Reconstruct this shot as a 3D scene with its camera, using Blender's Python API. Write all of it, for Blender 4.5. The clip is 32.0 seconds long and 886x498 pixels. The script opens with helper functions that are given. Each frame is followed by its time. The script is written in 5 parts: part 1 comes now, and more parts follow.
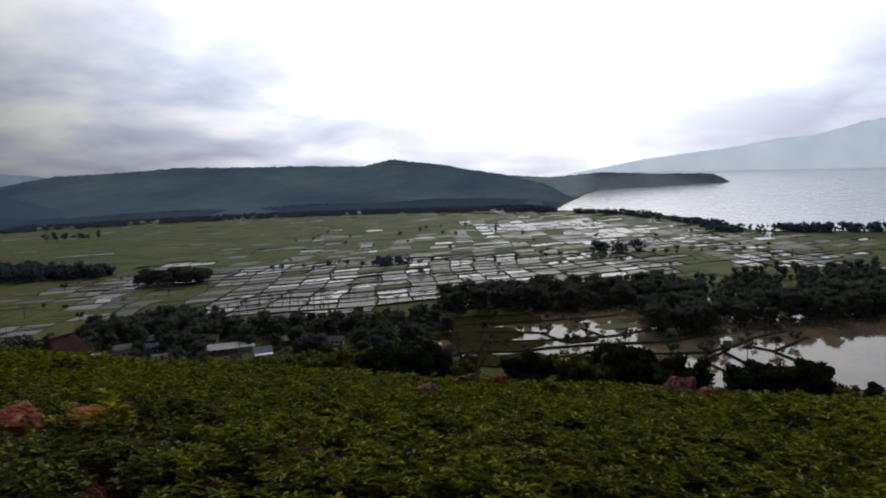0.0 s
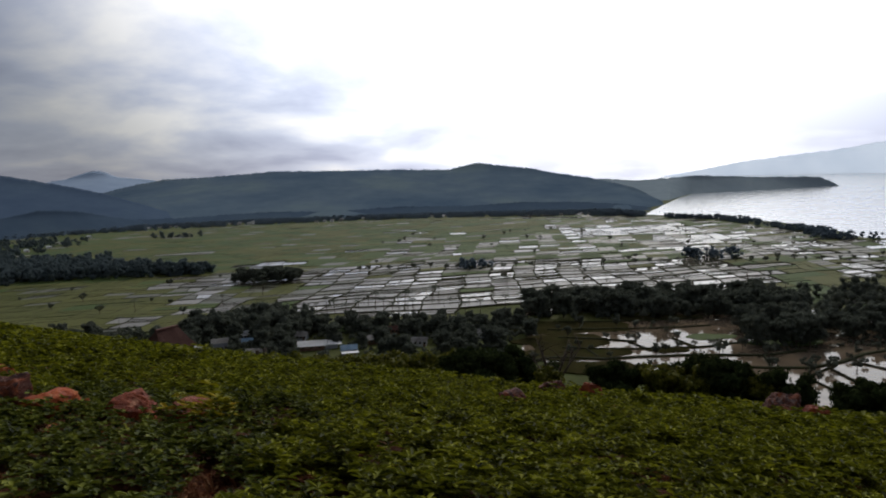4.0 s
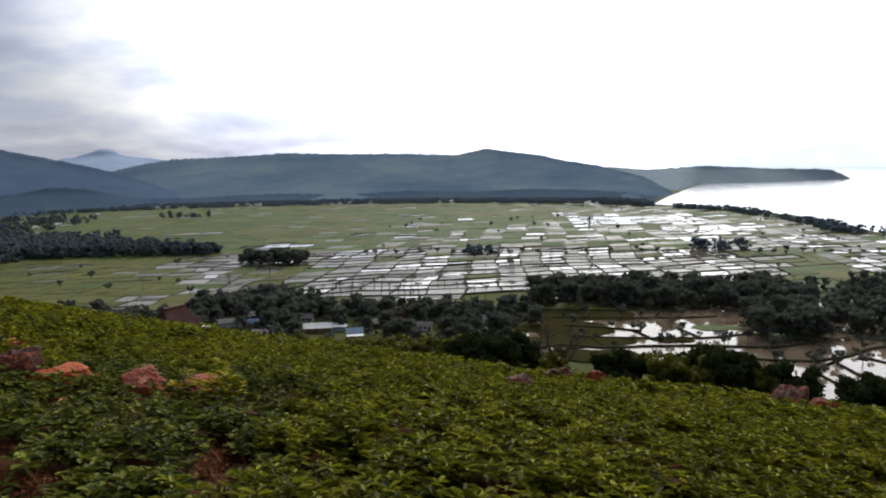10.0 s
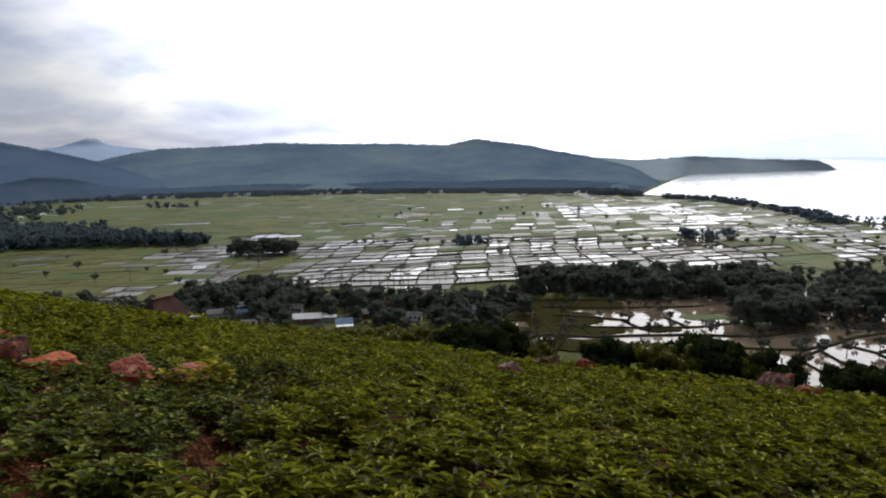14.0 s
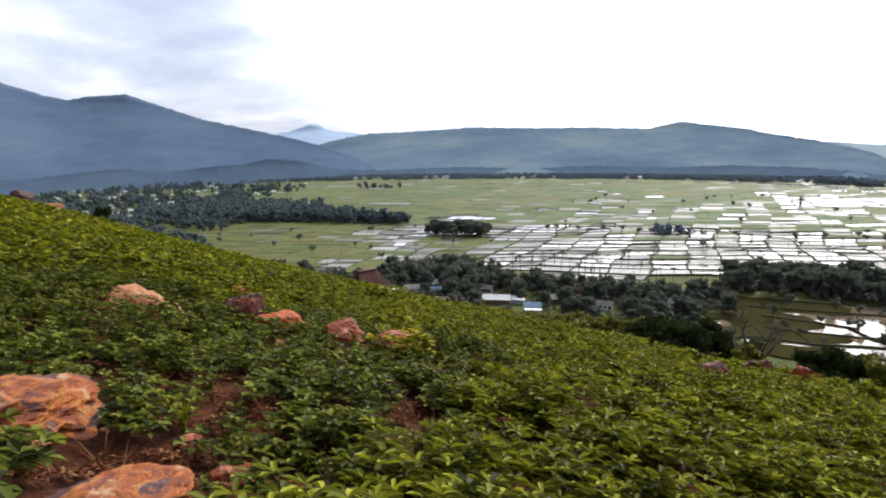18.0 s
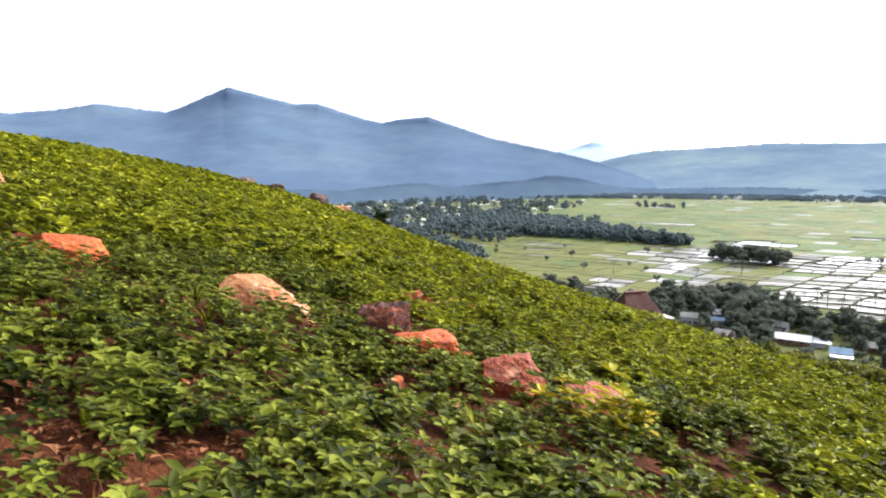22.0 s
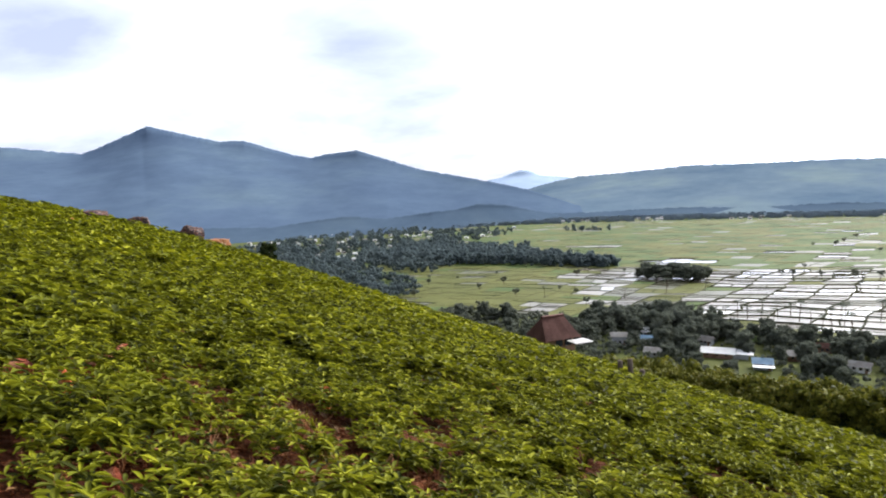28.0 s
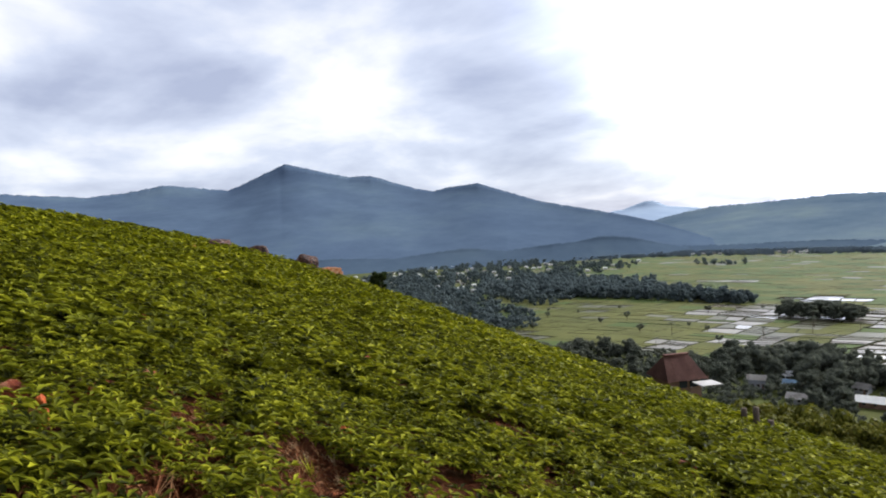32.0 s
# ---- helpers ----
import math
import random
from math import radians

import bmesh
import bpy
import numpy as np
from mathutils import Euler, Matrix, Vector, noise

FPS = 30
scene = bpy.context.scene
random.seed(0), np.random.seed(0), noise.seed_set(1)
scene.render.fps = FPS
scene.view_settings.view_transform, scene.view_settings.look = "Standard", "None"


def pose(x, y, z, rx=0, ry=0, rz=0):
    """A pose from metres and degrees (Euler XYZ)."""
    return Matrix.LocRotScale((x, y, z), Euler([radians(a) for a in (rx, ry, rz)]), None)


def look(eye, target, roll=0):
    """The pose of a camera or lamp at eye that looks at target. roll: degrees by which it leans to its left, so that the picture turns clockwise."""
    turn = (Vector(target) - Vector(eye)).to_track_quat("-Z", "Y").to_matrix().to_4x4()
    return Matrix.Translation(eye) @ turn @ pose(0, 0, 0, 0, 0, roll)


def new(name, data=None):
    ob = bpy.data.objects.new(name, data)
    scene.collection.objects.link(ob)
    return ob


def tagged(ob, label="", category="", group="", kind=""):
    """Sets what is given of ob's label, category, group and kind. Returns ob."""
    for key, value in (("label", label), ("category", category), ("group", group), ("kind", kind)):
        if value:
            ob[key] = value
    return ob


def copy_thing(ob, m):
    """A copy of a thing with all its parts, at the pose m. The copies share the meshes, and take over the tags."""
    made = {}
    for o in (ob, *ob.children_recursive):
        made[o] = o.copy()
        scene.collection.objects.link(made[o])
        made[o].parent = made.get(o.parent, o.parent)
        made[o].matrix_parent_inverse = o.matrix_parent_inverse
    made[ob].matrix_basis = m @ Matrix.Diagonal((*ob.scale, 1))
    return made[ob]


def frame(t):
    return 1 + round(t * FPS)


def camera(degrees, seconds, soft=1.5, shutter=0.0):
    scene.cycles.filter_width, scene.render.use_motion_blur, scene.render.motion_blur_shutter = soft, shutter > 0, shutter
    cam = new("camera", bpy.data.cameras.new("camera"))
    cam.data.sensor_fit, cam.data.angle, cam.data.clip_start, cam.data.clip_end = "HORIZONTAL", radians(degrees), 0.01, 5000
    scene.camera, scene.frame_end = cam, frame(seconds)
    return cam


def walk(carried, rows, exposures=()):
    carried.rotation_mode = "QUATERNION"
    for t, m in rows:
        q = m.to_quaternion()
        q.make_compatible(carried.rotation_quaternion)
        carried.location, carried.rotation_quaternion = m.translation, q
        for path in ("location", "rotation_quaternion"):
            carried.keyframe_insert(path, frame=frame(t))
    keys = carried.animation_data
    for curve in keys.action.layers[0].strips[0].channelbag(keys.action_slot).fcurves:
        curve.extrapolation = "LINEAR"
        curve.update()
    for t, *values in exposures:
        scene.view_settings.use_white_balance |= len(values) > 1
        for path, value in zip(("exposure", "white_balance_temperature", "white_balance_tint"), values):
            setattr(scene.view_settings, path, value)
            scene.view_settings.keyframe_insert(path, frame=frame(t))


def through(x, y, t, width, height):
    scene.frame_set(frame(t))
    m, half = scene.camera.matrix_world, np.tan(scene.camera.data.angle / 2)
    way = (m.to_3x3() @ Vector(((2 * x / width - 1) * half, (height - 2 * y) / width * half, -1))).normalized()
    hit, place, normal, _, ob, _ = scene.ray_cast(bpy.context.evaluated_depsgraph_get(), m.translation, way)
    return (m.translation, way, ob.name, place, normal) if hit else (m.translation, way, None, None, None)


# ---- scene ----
cam = camera(70.17, 32.0, soft=2.0)


def aim(x, y, z, yaw, tilt, lean):
    """Camera pose: yaw to the left of +y, tilt up, lean, in degrees."""
    return pose(x, y, z, 90 + tilt, 0, yaw) @ pose(0, 0, 0, 0, 0, lean)


PATH = [
    (0.0, aim(0.16, -0.07, 0.04, -8.29, -7.35, -1.52)),
    (0.5, aim(0.16, -0.10, 0.03, -8.30, -7.24, -1.36)),
    (1.0, aim(0.17, -0.10, 0.04, -7.60, -7.30, -1.51)),
    (1.5, aim(0.16, -0.10, 0.04, -6.41, -7.42, -1.30)),
    (2.0, aim(0.15, -0.08, 0.05, -5.50, -7.20, -1.20)),
    (2.5, aim(0.13, -0.05, 0.03, -4.99, -7.05, -1.01)),
    (4.5, aim(0.06, -0.05, 0.05, 2.04, -6.78, -1.55)),
    (5.0, aim(0.04, -0.03, 0.03, 5.32, -6.76, -1.25)),
    (5.5, aim(-0.00, -0.03, 0.03, 8.37, -6.79, -1.23)),
    (6.0, aim(-0.01, -0.01, 0.03, 9.30, -6.66, -1.28)),
    (6.5, aim(0.03, -0.04, 0.03, 7.68, -6.69, -1.59)),
    (7.0, aim(0.07, -0.05, 0.02, 3.10, -8.14, -1.29)),
    (7.5, aim(0.03, -0.02, 0.01, 0.68, -8.31, -0.58)),
    (8.0, aim(-0.01, 0.02, -0.01, -0.15, -8.93, -0.31)),
    (8.5, aim(-0.01, 0.03, -0.02, 0.00, -9.22, -0.35)),
    (9.0, aim(0.01, -0.01, -0.00, 0.00, -8.69, -0.42)),
    (9.5, aim(0.01, 0.01, 0.01, 0.11, -8.74, -0.77)),
    (10.0, aim(0.00, 0.01, 0.01, -0.01, -8.17, -0.44)),
    (10.5, aim(0.01, -0.00, 0.00, -0.07, -7.92, -0.44)),
    (11.0, aim(-0.00, 0.01, -0.00, -0.41, -8.06, -0.30)),
    (11.5, aim(-0.00, 0.02, -0.01, -0.89, -7.92, -0.27)),
    (12.0, aim(-0.00, -0.00, 0.00, -1.42, -8.00, -0.11)),
    (12.5, aim(0.01, -0.01, 0.00, -1.23, -8.20, -0.18)),
    (13.0, aim(0.00, -0.00, -0.00, -0.77, -8.84, -0.47)),
    (13.5, aim(0.00, -0.00, -0.01, -0.79, -9.03, -0.36)),
    (15.5, aim(-0.03, 0.04, -0.03, -1.54, -9.87, -0.59)),
    (16.0, aim(-0.05, 0.06, -0.04, -1.36, -10.39, -0.40)),
    (16.5, aim(-0.06, 0.09, -0.05, -0.36, -10.02, -0.14)),
    (17.0, aim(-0.12, 0.12, -0.06, 4.82, -10.06, 0.10)),
    (17.5, aim(-0.14, 0.08, -0.05, 12.67, -10.27, -0.27)),
    (18.0, aim(-0.13, 0.07, -0.08, 16.52, -10.34, -0.55)),
    (18.5, aim(-0.21, 0.22, -0.09, 16.97, -7.80, -0.93)),
    (19.0, aim(-0.20, 0.51, -0.21, 24.09, -5.12, -0.77)),
    (19.5, aim(-0.31, 0.83, -0.33, 27.34, -9.36, -1.33)),
    (20.0, aim(-0.61, 1.27, -0.54, 32.61, -6.97, -2.77)),
    (20.5, aim(-0.80, 1.89, -0.70, 36.29, -8.67, -3.29)),
    (21.0, aim(-0.83, 2.39, -0.69, 41.24, -9.66, -2.81)),
    (21.5, aim(-0.84, 2.88, -0.74, 45.08, -8.56, -4.66)),
    (22.0, aim(-0.76, 3.42, -0.86, 41.34, -8.51, -0.71)),
    (22.5, aim(-0.79, 3.76, -0.88, 40.30, -7.74, -1.49)),
    (23.0, aim(-0.91, 4.19, -0.96, 35.83, -8.54, -3.10)),
    (23.5, aim(-0.94, 4.53, -1.04, 34.82, -9.53, -3.05)),
    (24.0, aim(-0.89, 4.90, -1.11, 39.46, -9.62, -1.35)),
    (24.5, aim(-1.03, 5.28, -1.18, 39.82, -7.95, 0.73)),
    (25.0, aim(-1.11, 5.68, -1.26, 38.34, -8.12, -0.96)),
    (25.5, aim(-1.12, 6.24, -1.42, 36.39, -6.25, -0.59)),
    (27.5, aim(-1.15, 8.46, -1.70, 36.75, -6.14, -0.80)),
    (28.0, aim(-1.06, 8.86, -1.79, 35.39, -5.83, -2.75)),
    (28.5, aim(-0.97, 9.30, -1.88, 33.68, -8.42, -1.14)),
    (29.0, aim(-0.98, 9.71, -2.03, 32.61, -7.39, -0.14)),
    (29.5, aim(-1.03, 10.04, -2.07, 39.10, -5.80, -2.49)),
    (30.0, aim(-0.93, 10.23, -2.12, 43.18, -3.36, -1.87)),
    (30.5, aim(-0.93, 10.31, -2.10, 49.43, -2.57, -3.96)),
    (31.0, aim(-1.02, 10.33, -2.08, 47.34, -2.23, -2.89)),
    (31.5, aim(-1.09, 10.31, -2.08, 48.08, -2.34, -3.34)),
    (32.0, aim(-1.07, 10.28, -2.06, 46.12, -2.38, -3.02)),
]
EXPOSURES = [(0.0, -1.9), (2.5, -1.87), (4.5, -1.55), (6.0, -1.08), (7.0, -1.03), (8.0, -1.03), (9.0, -0.78), (11.0, -0.86), (13.0, -1.0), (16.0, -0.4), (17.0, -0.3), (18.0, 0.05), (19.0, 0.02), (19.5, -0.06), (20.0, -0.28), (20.5, 0.45), (21.0, 0.92), (22.0, 1.0), (23.5, 0.82), (25.0, 0.78), (25.5, 0.52), (28.0, 0.42), (29.0, 0.64), (30.0, 0.16), (32.0, -0.08)]
walk(cam, PATH, EXPOSURES)

# ---- light ----
SUN_BEARING, SUN_HEIGHT = 18.0, 36.0


def make_world():
    world = bpy.data.worlds.new("overcast_sky")
    scene.world = world
    world.use_nodes = True
    nt = world.node_tree
    nt.nodes.clear()
    N, link = nt.nodes.new, nt.links.new
    out, bg = N("ShaderNodeOutputWorld"), N("ShaderNodeBackground")
    link(bg.outputs[0], out.inputs[0])
    sky = N("ShaderNodeTexSky")
    sky.sky_type, sky.sun_disc = "NISHITA", False
    sky.sun_elevation, sky.sun_rotation = radians(SUN_HEIGHT), radians(SUN_BEARING)
    co = N("ShaderNodeTexCoord")
    sep = N("ShaderNodeSeparateXYZ")
    link(co.outputs["Generated"], sep.inputs[0])
    # cloud deck: the direction projected on a high flat layer
    lift = N("ShaderNodeMath")
    lift.operation, lift.inputs[1].default_value = "ADD", 0.26
    absz = N("ShaderNodeMath")
    absz.operation = "ABSOLUTE"
    link(sep.outputs[2], absz.inputs[0])
    link(absz.outputs[0], lift.inputs[0])
    px, py = N("ShaderNodeMath"), N("ShaderNodeMath")
    px.operation = py.operation = "DIVIDE"
    link(sep.outputs[0], px.inputs[0]), link(lift.outputs[0], px.inputs[1])
    link(sep.outputs[1], py.inputs[0]), link(lift.outputs[0], py.inputs[1])
    flat = N("ShaderNodeCombineXYZ")
    link(px.outputs[0], flat.inputs[0]), link(py.outputs[0], flat.inputs[1])
    n1 = N("ShaderNodeTexNoise")
    n1.inputs["Scale"].default_value, n1.inputs["Detail"].default_value = 1.35, 7.0
    n1.inputs["Roughness"].default_value, n1.inputs["Distortion"].default_value = 0.52, 0.2
    link(flat.outputs[0], n1.inputs["Vector"])
    ramp = N("ShaderNodeValToRGB")
    e = ramp.color_ramp.elements
    e[0].position, e[0].color = 0.36, (0.50, 0.55, 0.74, 1)
    e[1].position, e[1].color = 0.64, (1.2, 1.2, 1.21, 1)
    mid = ramp.color_ramp.elements.new(0.5)
    mid.color = (0.76, 0.82, 1.0, 1)
    link(n1.outputs[0], ramp.inputs[0])
    # thin veil and glow round the veiled sun
    sun = Vector((math.sin(radians(SUN_BEARING)) * math.cos(radians(SUN_HEIGHT)), math.cos(radians(SUN_BEARING)) * math.cos(radians(SUN_HEIGHT)), math.sin(radians(SUN_HEIGHT))))
    dot = N("ShaderNodeVectorMath")
    dot.operation = "DOT_PRODUCT"
    dot.inputs[1].default_value = sun
    link(co.outputs["Generated"], dot.inputs[0])
    glow = N("ShaderNodeMapRange")
    glow.interpolation_type = "SMOOTHSTEP"
    glow.inputs["From Min"].default_value, glow.inputs["From Max"].default_value = 0.55, 1.0
    glow.inputs["To Min"].default_value, glow.inputs["To Max"].default_value = 0.0, 1.0
    link(dot.outputs["Value"], glow.inputs["Value"])
    # added dimming of the unseen sky overhead, so less light reaches the ground
    zenith_dim = N("ShaderNodeMapRange")
    zenith_dim.interpolation_type = "SMOOTHSTEP"
    zenith_dim.inputs["From Min"].default_value, zenith_dim.inputs["From Max"].default_value = 0.40, 0.95
    zenith_dim.inputs["To Min"].default_value, zenith_dim.inputs["To Max"].default_value = 1.0, 0.38
    link(absz.outputs[0], zenith_dim.inputs["Value"])
    # the deck breaks up into a bright even veil towards the sun
    thin = N("ShaderNodeMapRange")
    thin.interpolation_type = "SMOOTHSTEP"
    thin.inputs["From Min"].default_value, thin.inputs["From Max"].default_value = 0.76, 0.92
    link(dot.outputs["Value"], thin.inputs["Value"])
    veil = N("ShaderNodeMix")
    veil.data_type = "RGBA"
    veil.inputs[7].default_value = (1.12, 1.13, 1.16, 1)
    link(thin.outputs[0], veil.inputs[0]), link(ramp.outputs[0], veil.inputs[6])
    dimmed_sky = N("ShaderNodeVectorMath")
    dimmed_sky.operation = "SCALE"
    link(veil.outputs[2], dimmed_sky.inputs[0]), link(zenith_dim.outputs[0], dimmed_sky.inputs[3])
    gain = N("ShaderNodeMath")
    gain.operation, gain.inputs[1].default_value, gain.inputs[2].default_value = "MULTIPLY_ADD", 4.8, 0.9
    link(glow.outputs[0], gain.inputs[0])
    near = N("ShaderNodeVectorMath")
    near.operation = "SCALE"
    link(dimmed_sky.outputs[0], near.inputs[0]), link(gain.outputs[0], near.inputs[3])
    part_sky = N("ShaderNodeVectorMath")
    part_sky.operation, part_sky.inputs[3].default_value = "SCALE", 0.022
    link(sky.outputs[0], part_sky.inputs[0])
    add = N("ShaderNodeVectorMath")
    add.operation = "ADD"
    link(part_sky.outputs[0], add.inputs[0]), link(near.outputs[0], add.inputs[1])
    link(add.outputs[0], bg.inputs[0])
    bg.inputs[1].default_value = 1.0
    return sun


SUN_DIRECTION = make_world()
lamp = bpy.data.lights.new("sun", "SUN")
lamp.energy, lamp.angle, lamp.color = 3.1, radians(10), (1.0, 0.95, 0.88)
sun_ob = new("sun", lamp)
sun_ob.matrix_world = look(SUN_DIRECTION * 300, (0, 0, 0))


# ---- materials ----
def material(name, rough=0.8, metal=0.0):
    m = bpy.data.materials.new(name)
    m.use_nodes = True
    b = m.node_tree.nodes["Principled BSDF"]
    b.inputs["Roughness"].default_value, b.inputs["Metallic"].default_value = rough, metal
    return m, m.node_tree, b


def ramp_node(nt, stops):
    r = nt.nodes.new("ShaderNodeValToRGB")
    e = r.color_ramp.elements
    while len(e) < len(stops):
        e.new(0.5)
    for el, (p, c) in zip(e, stops):
        el.position, el.color = p, (*c, 1)
    return r


def noise_node(nt, scale, detail=4, rough=0.55, distort=0.0, coord="Object"):
    co = nt.nodes.new("ShaderNodeTexCoord")
    n = nt.nodes.new("ShaderNodeTexNoise")
    n.inputs["Scale"].default_value, n.inputs["Detail"].default_value = scale, detail
    n.inputs["Roughness"].default_value, n.inputs["Distortion"].default_value = rough, distort
    nt.links.new(co.outputs[coord], n.inputs["Vector"])
    return n


def mix_node(nt, fac, a, b, blend="MIX"):
    m = nt.nodes.new("ShaderNodeMix")
    m.data_type, m.blend_type = "RGBA", blend
    for value, slot in ((fac, 0), (a, 6), (b, 7)):
        if isinstance(value, (int, float)):
            m.inputs[slot].default_value = value
        elif isinstance(value, tuple):
            m.inputs[slot].default_value = (*value, 1)
        else:
            nt.links.new(value, m.inputs[slot])
    return m.outputs[2]


def bump(nt, b, height, strength, distance):
    n = nt.nodes.new("ShaderNodeBump")
    n.inputs["Strength"].default_value, n.inputs["Distance"].default_value = strength, distance
    nt.links.new(height, n.inputs["Height"])
    nt.links.new(n.outputs[0], b.inputs["Normal"])


def two_scale(name, stops, big, fine, fine_amount=0.35, rough=0.85, bump_strength=0.3, bump_distance=0.02, coord="Object", metal=0.0, spec=0.08):
    """A surface with broad patches of the given colours and a fine grain."""
    m, nt, b = material(name, rough, metal)
    b.inputs["Specular IOR Level"].default_value = spec
    n1, n2 = noise_node(nt, big, 4, coord=coord), noise_node(nt, fine, 5, 0.65, coord=coord)
    r1 = ramp_node(nt, stops)
    nt.links.new(n1.outputs[0], r1.inputs[0])
    g = ramp_node(nt, [(0.3, (0.45, 0.45, 0.45)), (0.7, (1.25, 1.25, 1.25))])
    nt.links.new(n2.outputs[0], g.inputs[0])
    nt.links.new(mix_node(nt, fine_amount, r1.outputs[0], g.outputs[0], "MULTIPLY"), b.inputs["Base Color"])
    bump(nt, b, n2.outputs[0], bump_strength, bump_distance)
    return m


def foliage(name, dark, light, yellow, broad=0.4, rough=0.55, through=0.25, spec=0.06, dark_to=0.12, leafy=0.8, patchy=0.45):
    """Leaves: colour varies leaf by leaf and in broad patches, and light passes through."""
    m, nt, b = material(name, rough)
    geo = nt.nodes.new("ShaderNodeNewGeometry")
    r = ramp_node(nt, [(dark_to, dark), (0.6, light), (0.92, yellow)])
    n = noise_node(nt, broad, 3, coord="Object")
    s = nt.nodes.new("ShaderNodeMath")
    s.operation = "MULTIPLY_ADD"
    s.inputs[1].default_value, s.inputs[2].default_value = leafy, 0.3 - 0.5 * leafy + 0.225 - 0.5 * patchy
    nt.links.new(geo.outputs["Random Per Island"], s.inputs[0])
    a = nt.nodes.new("ShaderNodeMath")
    a.operation = "MULTIPLY_ADD"
    a.inputs[1].default_value = patchy
    nt.links.new(n.outputs[0], a.inputs[0])
    nt.links.new(s.outputs[0], a.inputs[2])
    nt.links.new(a.outputs[0], r.inputs[0])
    nt.links.new(r.outputs[0], b.inputs["Base Color"])
    b.inputs["Specular IOR Level"].default_value = spec
    tr = nt.nodes.new("ShaderNodeBsdfTranslucent")
    nt.links.new(r.outputs[0], tr.inputs["Color"])
    mx = nt.nodes.new("ShaderNodeMixShader")
    mx.inputs[0].default_value = through
    nt.links.new(b.outputs[0], mx.inputs[1]), nt.links.new(tr.outputs[0], mx.inputs[2])
    nt.links.new(mx.outputs[0], nt.nodes["Material Output"].inputs[0])
    return m


def water_material(name, tint, rough, wave_scale, wave, spec=0.5):
    m, nt, b = material(name, rough)
    n1 = noise_node(nt, 0.06, 3)
    r = ramp_node(nt, [(0.35, tuple(c * 0.7 for c in tint)), (0.65, tuple(min(1, c * 1.3) for c in tint))])
    nt.links.new(n1.outputs[0], r.inputs[0])
    nt.links.new(r.outputs[0], b.inputs["Base Color"])
    b.inputs["IOR"].default_value = 1.36
    b.inputs["Specular IOR Level"].default_value = spec
    n2 = noise_node(nt, wave_scale, 3)
    bump(nt, b, n2.outputs[0], wave, 0.05)
    return m


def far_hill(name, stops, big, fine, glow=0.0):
    """Wooded hills far off: broad patches of bluish green with haze painted in."""
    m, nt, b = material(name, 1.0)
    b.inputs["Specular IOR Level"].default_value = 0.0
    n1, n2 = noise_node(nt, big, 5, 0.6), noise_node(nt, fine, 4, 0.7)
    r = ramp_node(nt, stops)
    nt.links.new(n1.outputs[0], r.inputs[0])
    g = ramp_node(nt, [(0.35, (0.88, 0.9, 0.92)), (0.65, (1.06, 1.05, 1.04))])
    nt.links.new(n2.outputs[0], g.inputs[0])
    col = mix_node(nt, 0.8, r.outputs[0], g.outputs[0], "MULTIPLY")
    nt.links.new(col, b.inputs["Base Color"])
    # emission imitates bright air between the viewer and the hill
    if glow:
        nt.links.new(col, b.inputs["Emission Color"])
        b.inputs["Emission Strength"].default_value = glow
    return m


SOIL = two_scale("red_soil", [(0.3, (0.034, 0.012, 0.006)), (0.55, (0.085, 0.026, 0.010)), (0.75, (0.058, 0.030, 0.012))], 1.4, 11.0, 0.8, 0.95, 1.0, 0.08)
HILL_GRASS = two_scale("hill_undergrowth", [(0.3, (0.035, 0.045, 0.005)), (0.5, (0.055, 0.066, 0.007)), (0.72, (0.075, 0.075, 0.012))], 0.5, 6.0, 0.7, 0.95, 0.9, 0.08)
PLAIN = two_scale("valley_grass", [(0.3, (0.058, 0.070, 0.019)), (0.5, (0.074, 0.088, 0.024)), (0.7, (0.094, 0.096, 0.032))], 0.012, 0.25, 0.6, 0.95, 0.4, 0.1)
BUND = two_scale("bund_grass", [(0.3, (0.018, 0.02, 0.009)), (0.6, (0.034, 0.036, 0.014))], 0.05, 1.2, 0.6, 0.95, 0.5, 0.1)
RICE = [two_scale("rice_green", [(0.3, (0.052, 0.084, 0.022)), (0.7, (0.080, 0.110, 0.030))], 0.02, 0.8, 0.5, 0.8, 0.5, 0.1),
        two_scale("rice_yellow", [(0.3, (0.074, 0.084, 0.020)), (0.7, (0.112, 0.114, 0.031))], 0.02, 0.8, 0.5, 0.8, 0.5, 0.1),
        two_scale("rice_wet", [(0.3, (0.048, 0.048, 0.023)), (0.7, (0.084, 0.080, 0.040))], 0.05, 0.9, 0.5, 0.5, 0.25, 0.05, spec=0.15)]
MUD_FIELD = two_scale("brown_mud_with_weeds", [(0.3, (0.026, 0.025, 0.009)), (0.55, (0.042, 0.037, 0.016)), (0.75, (0.034, 0.039, 0.011))], 0.09, 0.9, 0.6, 0.9, 0.25, 0.05, spec=0.0)
POND = [water_material("paddy_water", (0.17, 0.15, 0.115), 0.05, 0.5, 0.04, 0.36),
        water_material("paddy_mud_water", (0.125, 0.112, 0.088), 0.30, 0.9, 0.10, 0.12)]
MUDDY = water_material("muddy_pond_water", (0.13, 0.098, 0.066), 0.05, 0.35, 0.04, spec=0.38)
SEA = water_material("sea_water", (0.36, 0.39, 0.42), 0.16, 0.05, 0.10, 0.7)


